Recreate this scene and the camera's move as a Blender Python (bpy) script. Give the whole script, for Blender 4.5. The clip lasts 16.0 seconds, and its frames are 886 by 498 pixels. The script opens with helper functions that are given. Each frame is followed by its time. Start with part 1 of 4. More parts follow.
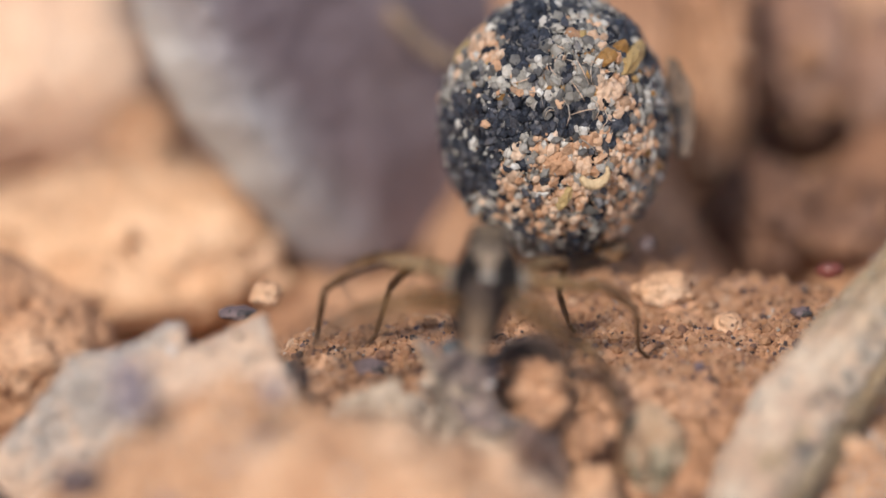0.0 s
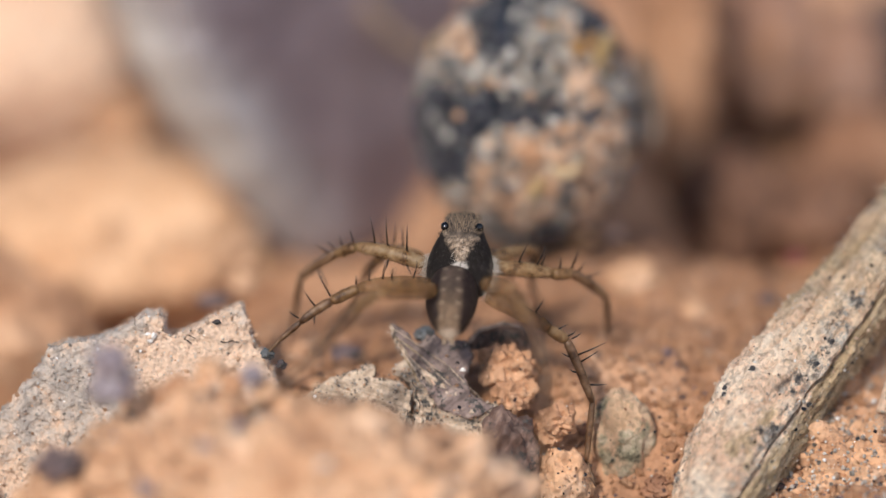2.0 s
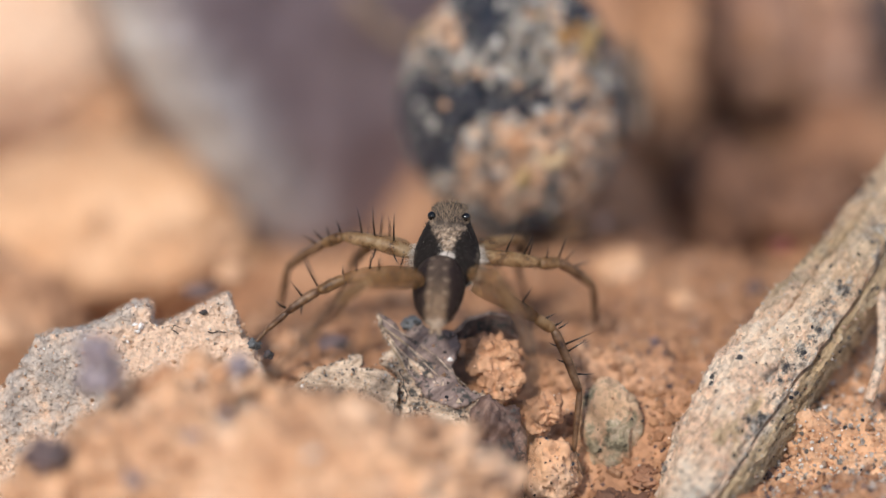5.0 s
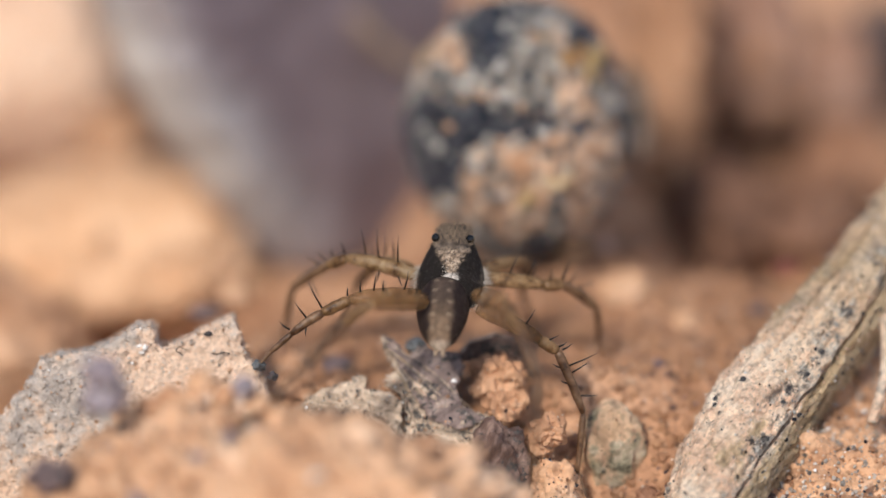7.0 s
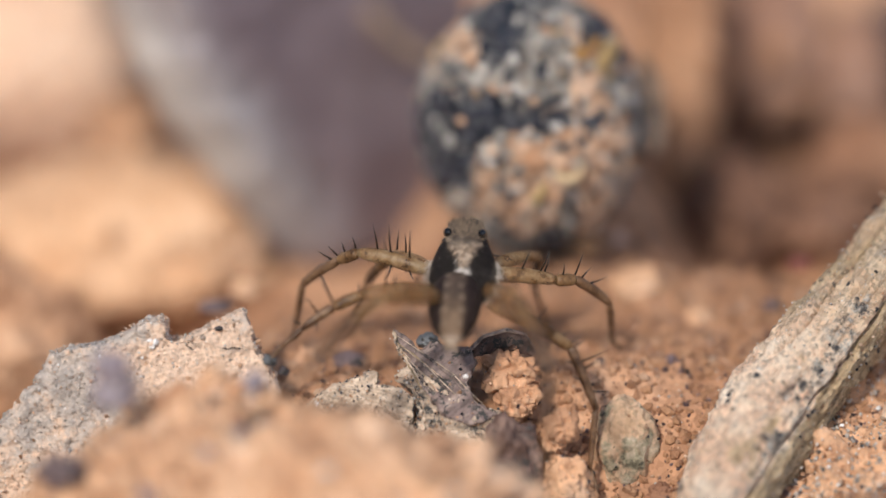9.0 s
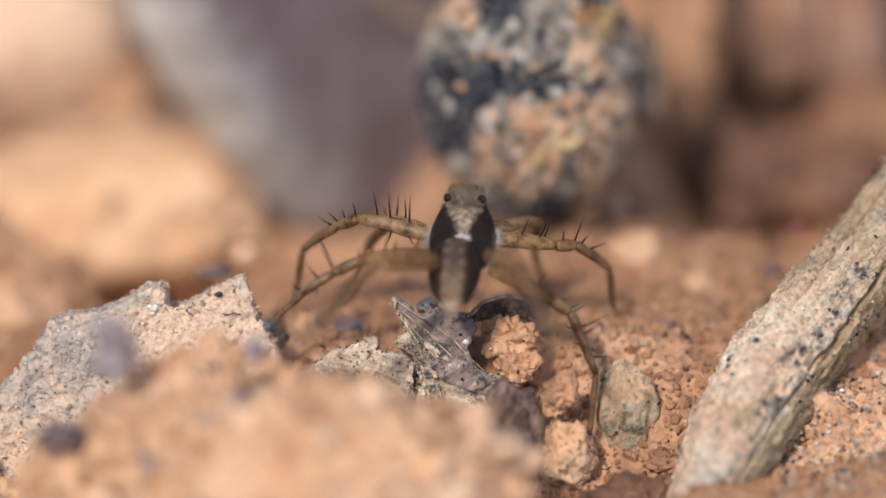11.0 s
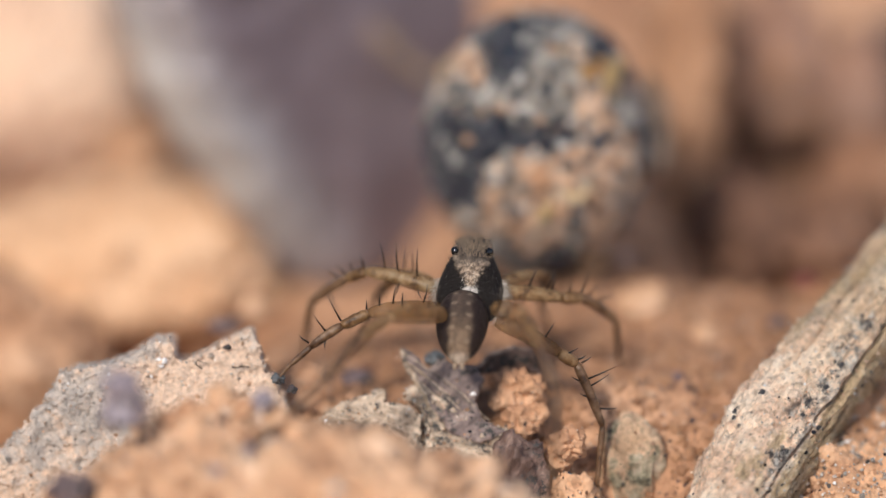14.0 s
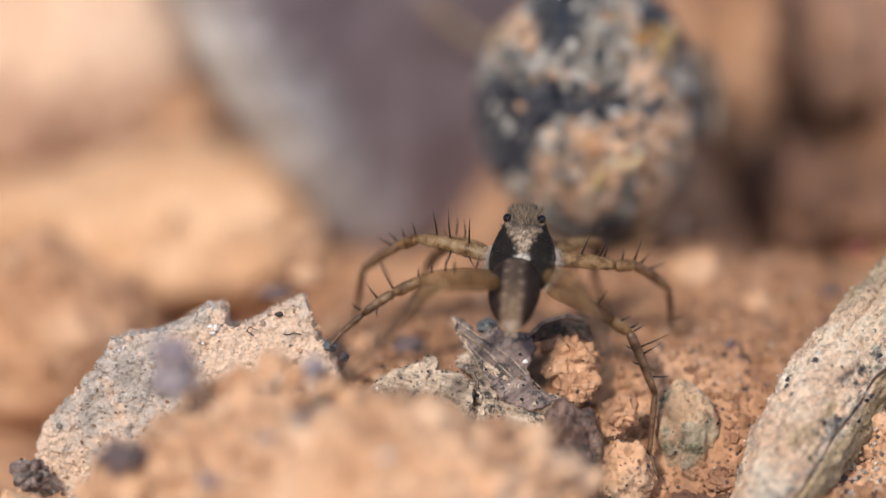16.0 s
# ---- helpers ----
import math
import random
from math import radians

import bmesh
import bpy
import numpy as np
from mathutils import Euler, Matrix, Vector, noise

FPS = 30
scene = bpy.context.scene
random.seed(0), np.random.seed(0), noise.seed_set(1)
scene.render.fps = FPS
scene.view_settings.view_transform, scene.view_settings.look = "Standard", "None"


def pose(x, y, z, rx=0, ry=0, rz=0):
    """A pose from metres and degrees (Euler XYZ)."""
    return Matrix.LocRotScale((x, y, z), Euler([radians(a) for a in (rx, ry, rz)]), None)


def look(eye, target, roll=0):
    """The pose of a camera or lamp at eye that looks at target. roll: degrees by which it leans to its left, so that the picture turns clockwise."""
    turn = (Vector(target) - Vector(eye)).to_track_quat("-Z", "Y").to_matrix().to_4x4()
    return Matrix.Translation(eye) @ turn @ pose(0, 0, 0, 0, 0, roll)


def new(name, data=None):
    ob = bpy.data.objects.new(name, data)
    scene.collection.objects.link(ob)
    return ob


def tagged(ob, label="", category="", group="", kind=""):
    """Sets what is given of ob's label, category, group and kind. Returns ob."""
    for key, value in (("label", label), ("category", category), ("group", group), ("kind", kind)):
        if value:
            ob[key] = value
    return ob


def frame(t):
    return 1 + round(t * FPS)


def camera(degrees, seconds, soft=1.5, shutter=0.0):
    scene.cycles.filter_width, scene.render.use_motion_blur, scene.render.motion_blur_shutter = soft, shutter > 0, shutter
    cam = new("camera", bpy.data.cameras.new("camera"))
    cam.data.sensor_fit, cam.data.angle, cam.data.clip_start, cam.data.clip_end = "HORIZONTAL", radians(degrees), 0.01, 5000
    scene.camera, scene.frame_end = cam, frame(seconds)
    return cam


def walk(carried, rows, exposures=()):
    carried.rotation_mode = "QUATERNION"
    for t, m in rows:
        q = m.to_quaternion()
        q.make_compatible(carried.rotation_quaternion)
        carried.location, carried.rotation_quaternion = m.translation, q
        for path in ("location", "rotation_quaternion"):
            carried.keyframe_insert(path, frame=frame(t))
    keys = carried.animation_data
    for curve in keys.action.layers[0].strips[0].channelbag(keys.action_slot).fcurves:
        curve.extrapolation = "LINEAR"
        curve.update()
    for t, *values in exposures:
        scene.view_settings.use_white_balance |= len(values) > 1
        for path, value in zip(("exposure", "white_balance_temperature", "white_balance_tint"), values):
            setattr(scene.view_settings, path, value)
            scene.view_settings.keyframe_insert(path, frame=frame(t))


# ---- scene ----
# Lengths of things are written in millimetres and scaled by MM when their meshes are made.
MM = 0.001
SECONDS = 16.0
cam = camera(6.0, SECONDS)
cam.data.dof.use_dof = True
cam.data.dof.focus_distance = 0.247
cam.data.dof.aperture_fstop = 16.0

# seconds, drift of the view to the right and down (hundredths of a degree x 0.383), roll in degrees, metres of slide towards the subject
DRIFT = [
    (0.0, -14.2, -6.6, 0.0, 0.0053), (0.1, -9.0, -3.0, 0.0, -0.0040), (0.2, -3.0, 2.0, 0.0, -0.0008), (0.3, 0.0, 5.0, 0.0, 0.0),
    (0.5, 3.7, 7.4, 0.0, 0.0), (1.0, 1.9, 9.0, 0.0, 0.0), (1.5, 0.0, 0.0, 0.0, 0.0), (2.0, -64.4, -27.1, 0.0, 0.0),
    (2.5, 13.9, -70.9, 0.0, 0.0003), (3.0, 11.7, -83.3, 0.0, 0.0004), (3.5, -49.1, -78.4, 0.0, 0.0004), (4.0, -76.0, -60.1, 0.0, 0.0003),
    (4.2, -85.3, -59.2, 0.04, 0.0003), (6.5, -84.8, -9.1, 0.15, -0.0004), (7.0, -82.0, -6.9, 0.08, -0.0004), (7.5, -75.5, 3.5, 0.03, -0.0002),
    (8.0, -58.6, 5.5, 0.0, 0.0004), (8.5, -54.3, 3.2, 0.0, 0.0008), (9.0, -59.1, -16.3, 0.0, 0.0010), (9.2, -65.2, -22.7, 0.0, 0.0010),
    (11.3, -60.1, -79.3, 0.1, 0.0008), (11.5, -59.8, -59.1, 0.12, 0.0006), (12.0, -32.7, -11.3, 0.15, -0.0008), (12.5, -43.6, 12.0, 0.18, -0.0007),
    (13.0, -44.9, 14.1, 0.2, -0.0005), (13.5, -41.8, 16.4, 0.2, -0.0004), (14.0, -45.0, 16.4, 0.2, -0.0004), (14.5, -4.4, 16.1, 0.22, -0.0003),
    (15.0, 41.4, 13.8, 0.25, 0.0), (15.5, 50.0, -12.0, 0.25, 0.0002), (16.0, 56.5, -41.3, 0.25, 0.0003),
]
STEP = 0.00383
EYE = Vector((0.0, -0.22564, 0.10526))
AHEAD = Vector((0.0, 0.91355, -0.40674))


def view(right, down, roll, slide):
    e = EYE + AHEAD * slide
    return pose(e.x, e.y, e.z, 66.0 + down * STEP, 0, right * STEP) @ pose(0, 0, 0, 0, 0, -roll)


walk(cam, [(t, view(*row)) for t, *row in DRIFT])

# ---- light ----
SUN_TURN, SUN_HEIGHT = radians(-27), radians(44)
world = bpy.data.worlds.new("world")
scene.world = world
world.use_nodes = True
sky = world.node_tree.nodes.new("ShaderNodeTexSky")
sky.sky_type, sky.sun_disc = "NISHITA", False
sky.sun_elevation, sky.sun_rotation = SUN_HEIGHT, math.pi + SUN_TURN
back = world.node_tree.nodes["Background"]
world.node_tree.links.new(sky.outputs[0], back.inputs[0])
back.inputs[1].default_value = 0.132
sun = new("sun", bpy.data.lights.new("sun", "SUN"))
sun.data.energy, sun.data.angle, sun.data.color = 3.55, radians(7.0), (1.0, 0.92, 0.825)
toward = Vector((math.sin(SUN_TURN) * math.cos(SUN_HEIGHT), -math.cos(SUN_TURN) * math.cos(SUN_HEIGHT), math.sin(SUN_HEIGHT)))
sun.matrix_world = look(toward * 3, (0, 0, 0))
scene.view_settings.exposure = 0.04


# ---- materials ----
class Tree:
    """A node tree, written short."""

    def __init__(self, name):
        self.mat = bpy.data.materials.new(name)
        self.mat.use_nodes = True
        self.t = self.mat.node_tree
        self.out = self.t.nodes["Principled BSDF"]
        self.where = self.add("ShaderNodeTexCoord").outputs["Object"]

    def add(self, kind, **values):
        n = self.t.nodes.new(kind)
        for key, value in values.items():
            n.inputs[key.replace("_", " ")].default_value = value
        return n

    def link(self, a, b):
        self.t.links.new(a, b)

    def noise(self, scale, detail=4.0, rough=0.6):
        n = self.add("ShaderNodeTexNoise", Scale=scale, Detail=detail, Roughness=rough)
        self.link(self.where, n.inputs["Vector"])
        return n.outputs["Fac"]

    def cells(self, scale, out="Distance"):
        n = self.add("ShaderNodeTexVoronoi", Scale=scale)
        self.link(self.where, n.inputs["Vector"])
        return n.outputs[out]

    def ramp(self, fac, *stops):
        n = self.add("ShaderNodeValToRGB")
        while len(n.color_ramp.elements) < len(stops):
            n.color_ramp.elements.new(0.5)
        for e, (at, colour) in zip(n.color_ramp.elements, stops):
            e.position, e.color = at, (*colour, 1)
        self.link(fac, n.inputs[0])
        return n.outputs[0]

    def mask(self, fac, low, high):
        n = self.add("ShaderNodeMapRange")
        n.interpolation_type = "SMOOTHSTEP"
        n.inputs[1].default_value, n.inputs[2].default_value = low, high
        self.link(fac, n.inputs[0])
        return n.outputs[0]

    def math(self, op, a, b):
        n = self.t.nodes.new("ShaderNodeMath")
        n.operation = op
        for i, v in enumerate((a, b)):
            if isinstance(v, (int, float)):
                n.inputs[i].default_value = v
            else:
                self.link(v, n.inputs[i])
        return n.outputs[0]

    def mix(self, fac, a, b, how="MIX"):
        n = self.t.nodes.new("ShaderNodeMix")
        n.data_type, n.blend_type = "RGBA", how
        for i, v in ((0, fac), (6, a), (7, b)):
            if isinstance(v, tuple):
                n.inputs[i].default_value = (*v, 1)
            elif isinstance(v, (int, float)):
                n.inputs[i].default_value = v
            else:
                self.link(v, n.inputs[i])
        return n.outputs[2]

    def random(self):
        return self.add("ShaderNodeObjectInfo").outputs["Random"]

    def island(self):
        return self.add("ShaderNodeNewGeometry").outputs["Random Per Island"]

    def axes(self):
        n = self.add("ShaderNodeSeparateXYZ")
        self.link(self.where, n.inputs[0])
        return n.outputs

    def done(self, colour, rough=0.85, bump=None, depth=0.00005, strength=1.0, **more):
        if isinstance(colour, tuple):
            self.out.inputs["Base Color"].default_value = (*colour, 1)
        else:
            self.link(colour, self.out.inputs["Base Color"])
        if isinstance(rough, (int, float)):
            self.out.inputs["Roughness"].default_value = rough
        else:
            self.link(rough, self.out.inputs["Roughness"])
        if bump is not None:
            b = self.add("ShaderNodeBump", Strength=strength, Distance=depth)
            self.link(bump, b.inputs["Height"])
            self.link(b.outputs[0], self.out.inputs["Normal"])
        for key, value in more.items():
            self.out.inputs[key.replace("_", " ")].default_value = value
        return self.mat


def soil_material(name, dark, mid, pale, specks=True, scale=260):
    s = Tree(name)
    large = s.ramp(s.noise(scale, 5, 0.62), (0.32, dark), (0.52, mid), (0.72, pale))
    grain = s.ramp(s.cells(5200, "Color"), (0.0, (0.62, 0.56, 0.52)), (0.5, (1, 1, 1)), (1.0, (1.25, 1.2, 1.15)))
    colour = s.mix(0.75, large, grain, "MULTIPLY")
    if specks:
        spot = s.mask(s.cells(2300), 0.20, 0.12)
        odd = s.mask(s.noise(900, 2), 0.52, 0.6)
        colour = s.mix(s.math("MULTIPLY", spot, odd), colour, (0.10, 0.06, 0.05))
    bump = s.math("ADD", s.noise(3000, 6, 0.7), s.math("MULTIPLY", s.cells(4200), 0.6))
    return s.done(colour, 0.88, bump, 0.00009)


def grain_material(name, stops, rough=0.5, island=True, **more):
    s = Tree(name)
    base = s.ramp(s.math("FRACT", s.math("ADD", s.island(), s.random()), 0), *stops)
    colour = s.mix(0.5, base, s.ramp(s.noise(5200, 4), (0.3, (0.5, 0.48, 0.46)), (0.7, (1.15, 1.15, 1.15))), "MULTIPLY")
    return s.done(colour, rough, s.noise(6500, 5, 0.7), 0.00012, **more)


SOIL = soil_material("red_soil", (0.34, 0.17, 0.093), (0.51, 0.283, 0.162), (0.65, 0.405, 0.26))
SOIL_PALE = soil_material("pale_soil", (0.44, 0.235, 0.13), (0.66, 0.40, 0.24), (0.80, 0.58, 0.42))
SOIL_CRUMBLY = soil_material("crumbly_soil", (0.46, 0.25, 0.14), (0.70, 0.44, 0.275), (0.84, 0.64, 0.48), scale=380)
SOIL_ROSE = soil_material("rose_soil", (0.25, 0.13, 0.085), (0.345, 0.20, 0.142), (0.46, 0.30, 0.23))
# darkest soil: the shade under the overhang, put into the colour
SOIL_DEEP_SHADE = soil_material("deep_shade_soil", (0.07, 0.032, 0.02), (0.115, 0.056, 0.035), (0.18, 0.095, 0.062))
SOIL_YELLOW = soil_material("ochre_soil", (0.60, 0.34, 0.19), (0.75, 0.46, 0.27), (0.83, 0.57, 0.38), False)
SOIL_PINK = soil_material("pink_soil", (0.66, 0.42, 0.29), (0.78, 0.54, 0.385), (0.84, 0.63, 0.48), False)
SOIL_MID = soil_material("orange_soil", (0.36, 0.18, 0.095), (0.54, 0.30, 0.17), (0.66, 0.43, 0.28))
# dark soil whose colour stands in for shade in hollows and gaps
SOIL_SHADE = soil_material("shade_brown_soil", (0.10, 0.048, 0.03), (0.18, 0.092, 0.058), (0.27, 0.15, 0.10))
# brown soil, darkened to carry the half shade of the right-hand clods
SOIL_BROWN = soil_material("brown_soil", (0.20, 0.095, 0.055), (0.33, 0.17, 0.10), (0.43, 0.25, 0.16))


def stone_material():
    s = Tree("grey_stone")
    a = s.ramp(s.noise(150, 5, 0.6), (0.3, (0.125, 0.088, 0.092)), (0.5, (0.20, 0.148, 0.158)), (0.72, (0.29, 0.232, 0.232)))
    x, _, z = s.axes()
    lit_edge = s.math("ADD", s.math("ADD", x, s.math("MULTIPLY", z, 0.68)), s.math("MULTIPLY", s.math("SUBTRACT", s.noise(260, 5), 0.5), 0.0022))
    # greyer left side, with the sunlit paleness of its edge mixed into the colour
    a = s.mix(s.math("MULTIPLY", s.math("MULTIPLY", s.mask(lit_edge, 0.0033, 0.0004), s.math("ADD", s.math("MULTIPLY", s.mask(z, -0.0006, 0.0026), 0.7), 0.3)), 0.9), a, (0.385, 0.36, 0.365))
    a = s.mix(s.math("MULTIPLY", s.math("MULTIPLY", s.mask(lit_edge, 0.0012, -0.0006), s.mask(z, -0.0004, 0.0034)), 0.85), a, (0.50, 0.46, 0.42))
    return s.done(s.mix(0.4, a, s.ramp(s.noise(900, 5), (0.3, (0.5, 0.5, 0.5)), (0.7, (1.2, 1.2, 1.2))), "MULTIPLY"), 0.6, s.noise(1200, 5), 0.0001)


def crust_material():
    s = Tree("gritty_crust")
    a = s.ramp(s.math("ADD", s.noise(520, 6, 0.7), s.math("MULTIPLY", s.math("SUBTRACT", s.math("MAXIMUM", s.mask(s.axes()[0], -0.0020, 0.0022), s.mask(s.axes()[2], -0.0004, -0.0014)), 0.4), 0.16)), (0.34, (0.40, 0.355, 0.32)), (0.44, (0.58, 0.49, 0.42)), (0.52, (0.74, 0.54, 0.40)), (0.66, (0.84, 0.63, 0.48)))
    g = s.ramp(s.cells(9500, "Color"), (0.0, (0.58, 0.56, 0.55)), (0.35, (0.9, 0.9, 0.9)), (0.8, (1.05, 1.04, 1.03)), (1.0, (1.35, 1.33, 1.31)))
    c = s.mix(0.85, a, g, "MULTIPLY")
    c = s.mix(s.math("MULTIPLY", s.mask(s.cells(3600), 0.14, 0.07), s.mask(s.noise(900, 2), 0.54, 0.62)), c, (0.10, 0.085, 0.08))
    return s.done(c, s.ramp(s.cells(3900, "Color"), (0.25, (0.25, 0.25, 0.25)), (0.4, (0.85, 0.85, 0.85))), s.math("ADD", s.noise(6000, 6, 0.75), s.math("MULTIPLY", s.cells(9000), 0.5)), 0.00008)


def stalk_material():
    s = Tree("weathered_stalk")
    stretch = s.add("ShaderNodeMapping")
    stretch.inputs["Scale"].default_value = (1, 1, 0.10)
    s.link(s.where, stretch.inputs[0])
    s.where, plain = stretch.outputs[0], s.where
    fibre = s.noise(2600, 6, 0.65)
    base = s.ramp(fibre, (0.32, (0.20, 0.13, 0.07)), (0.5, (0.50, 0.37, 0.225)), (0.68, (0.70, 0.55, 0.37)))
    s.where = plain
    dirt = s.ramp(s.noise(560, 7, 0.72), (0.34, (0.45, 0.39, 0.33)), (0.43, (0.74, 0.50, 0.35)), (0.52, (0.85, 0.66, 0.50)), (0.64, (0.86, 0.73, 0.59)))
    x = s.math("ADD", s.axes()[0], s.math("MULTIPLY", s.math("SUBTRACT", s.noise(800, 4), 0.5), 0.0006))
    crusted = s.math("MULTIPLY", s.mask(x, -0.00062, -0.00050), s.math("MAXIMUM", s.mask(x, 0.00150, 0.00118), s.mask(s.axes()[2], 0.0085, 0.0065)))
    c = s.mix(s.math("MULTIPLY", s.math("MULTIPLY", crusted, s.math("ADD", s.math("MULTIPLY", s.mask(s.axes()[2], 0.0105, 0.0050), 0.62), 0.38)), s.mask(s.noise(480, 4, 0.6), 0.34, 0.44)), base, dirt)
    near = s.mask(s.math("ABSOLUTE", s.math("ADD", x, 0.00010), 0), 0.0007, 0.0001)
    grey = s.math("MULTIPLY", s.mask(s.noise(900, 6, 0.8), 0.49, 0.58), s.math("ADD", s.math("MULTIPLY", near, 0.75), 0.22))
    c = s.mix(grey, c, s.ramp(s.noise(3200, 4, 0.7), (0.42, (0.045, 0.045, 0.05)), (0.52, (0.30, 0.285, 0.26)), (0.66, (0.60, 0.57, 0.51))))
    c = s.mix(0.8, c, s.ramp(s.cells(8000, "Color"), (0.0, (0.55, 0.54, 0.53)), (0.4, (0.97, 0.97, 0.97)), (1.0, (1.35, 1.33, 1.3))), "MULTIPLY")
    c = s.mix(s.math("MULTIPLY", s.mask(s.cells(2500), 0.28, 0.17), s.mask(s.noise(620, 3), 0.49, 0.57)), c, (0.05, 0.05, 0.055))
    return s.done(c, s.ramp(s.cells(4200, "Color"), (0.12, (0.3, 0.3, 0.3)), (0.25, (0.8, 0.8, 0.8))), s.math("ADD", s.math("ADD", fibre, s.noise(6000, 5, 0.75)), s.noise(1700, 5, 0.7)), 0.00016)


def flake_material(name, a, b, c, grain=None, rough=0.75):
    """Mottled stone or bark; grain: the angle of its fibres, in degrees."""
    s = Tree(name)
    plain = s.where
    if grain is not None:
        stretch = s.add("ShaderNodeMapping")
        stretch.inputs["Rotation"].default_value = (0, radians(grain), 0)
        s.link(plain, stretch.inputs[0])
        thin = s.add("ShaderNodeMapping")
        thin.inputs["Scale"].default_value = (1, 1, 0.12)
        s.link(stretch.outputs[0], thin.inputs[0])
        s.where = thin.outputs[0]
    fibre = s.noise(2400 if grain is not None else 900, 6, 0.7)
    col = s.ramp(fibre, (0.34, a), (0.5, b), (0.66, c))
    s.where = plain
    col = s.mix(0.6, col, s.ramp(s.cells(6500, "Color"), (0.0, (0.55, 0.53, 0.52)), (0.6, (1.15, 1.15, 1.15))), "MULTIPLY")
    col = s.mix(s.math("MULTIPLY", s.mask(s.noise(3800, 5, 0.8), 0.50, 0.56), s.mask(s.noise(800, 3), 0.46, 0.54)), col, (0.04, 0.038, 0.036))
    return s.done(col, rough, s.math("ADD", fibre, s.math("MULTIPLY", s.noise(5200, 6, 0.7), 0.6)), 0.00010)


def lichen_material():
    s = Tree("lichen_pebble")
    clay = s.ramp(s.noise(700, 5, 0.65), (0.35, (0.58, 0.37, 0.22)), (0.65, (0.78, 0.55, 0.37)))
    growth = s.ramp(s.noise(1800, 5, 0.7), (0.38, (0.085, 0.075, 0.05)), (0.48, (0.36, 0.315, 0.21)), (0.62, (0.68, 0.55, 0.40)))
    c = s.mix(s.mask(s.noise(620, 5, 0.65), 0.49, 0.58), clay, growth)
    c = s.mix(0.6, c, s.ramp(s.cells(7500, "Color"), (0.0, (0.5, 0.5, 0.5)), (0.6, (1.15, 1.15, 1.15))), "MULTIPLY")
    return s.done(c, 0.85, s.noise(2600, 7, 0.75), 0.00022)


STONE = stone_material()
CRUST = crust_material()
STALK = stalk_material()
FLAKE_PALE = flake_material("pale_bark", (0.12, 0.088, 0.066), (0.50, 0.385, 0.285), (0.78, 0.63, 0.485), 78, 0.5)
FLAKE_GREY = flake_material("grey_bark", (0.035, 0.026, 0.026), (0.24, 0.18, 0.155), (0.60, 0.49, 0.40), -48, 0.45)
FLAKE_DARK = flake_material("dark_bark", (0.15, 0.10, 0.08), (0.29, 0.205, 0.165), (0.50, 0.38, 0.30), 40)
HUSK = flake_material("dark_husk", (0.05, 0.028, 0.022), (0.14, 0.083, 0.066), (0.29, 0.19, 0.15), -35, 0.45)
LICHEN = lichen_material()
PLUM = flake_material("plum_stone", (0.09, 0.062, 0.062), (0.16, 0.112, 0.115), (0.28, 0.205, 0.20))
SLATE = flake_material("slate_grain", (0.045, 0.05, 0.058), (0.11, 0.12, 0.13), (0.24, 0.25, 0.26), None, 0.35)
PURPLE = flake_material("purple_stone", (0.18, 0.145, 0.165), (0.31, 0.262, 0.295), (0.47, 0.42, 0.455))
CHAR = grain_material("charcoal_grain", ((0.0, (0.012, 0.015, 0.024)), (0.6, (0.045, 0.052, 0.072)), (0.9, (0.10, 0.10, 0.115)), (1.0, (0.20, 0.19, 0.19))), 0.19)
ASH = grain_material("ash_grain", ((0.0, (0.09, 0.09, 0.095)), (0.4, (0.24, 0.225, 0.205)), (0.8, (0.46, 0.43, 0.38)), (1.0, (0.70, 0.66, 0.60))), 0.45)
ASH_PALE = grain_material("pale_ash_grain", ((0.0, (0.26, 0.24, 0.22)), (0.5, (0.42, 0.375, 0.33)), (1.0, (0.64, 0.58, 0.53))), 0.4)
CLAY = grain_material("clay_grain", ((0.0, (0.54, 0.29, 0.16)), (0.5, (0.70, 0.44, 0.28)), (1.0, (0.80, 0.60, 0.45))), 0.7)
QUARTZ = grain_material("quartz_grain", ((0.0, (0.30, 0.28, 0.26)), (0.5, (0.52, 0.48, 0.43)), (0.85, (0.72, 0.69, 0.65)), (1.0, (0.80, 0.78, 0.75))), 0.25)
AMBER_PALE = grain_material("cream_shred", ((0.0, (0.72, 0.52, 0.30)), (1.0, (0.80, 0.62, 0.38))), 0.5)
AMBER = grain_material("amber_flake", ((0.0, (0.26, 0.12, 0.03)), (0.5, (0.42, 0.22, 0.06)), (1.0, (0.50, 0.36, 0.16))), 0.3)
GRIT = grain_material("mixed_grit", ((0.0, (0.10, 0.06, 0.055)), (0.06, (0.26, 0.13, 0.08)), (0.15, (0.38, 0.19, 0.10)), (0.6, (0.47, 0.25, 0.13)), (0.9, (0.54, 0.31, 0.18)), (1.0, (0.60, 0.40, 0.27))), 0.55)
WHITE_GRAIN = Tree("white_grain").done((0.82, 0.80, 0.78), 0.15)


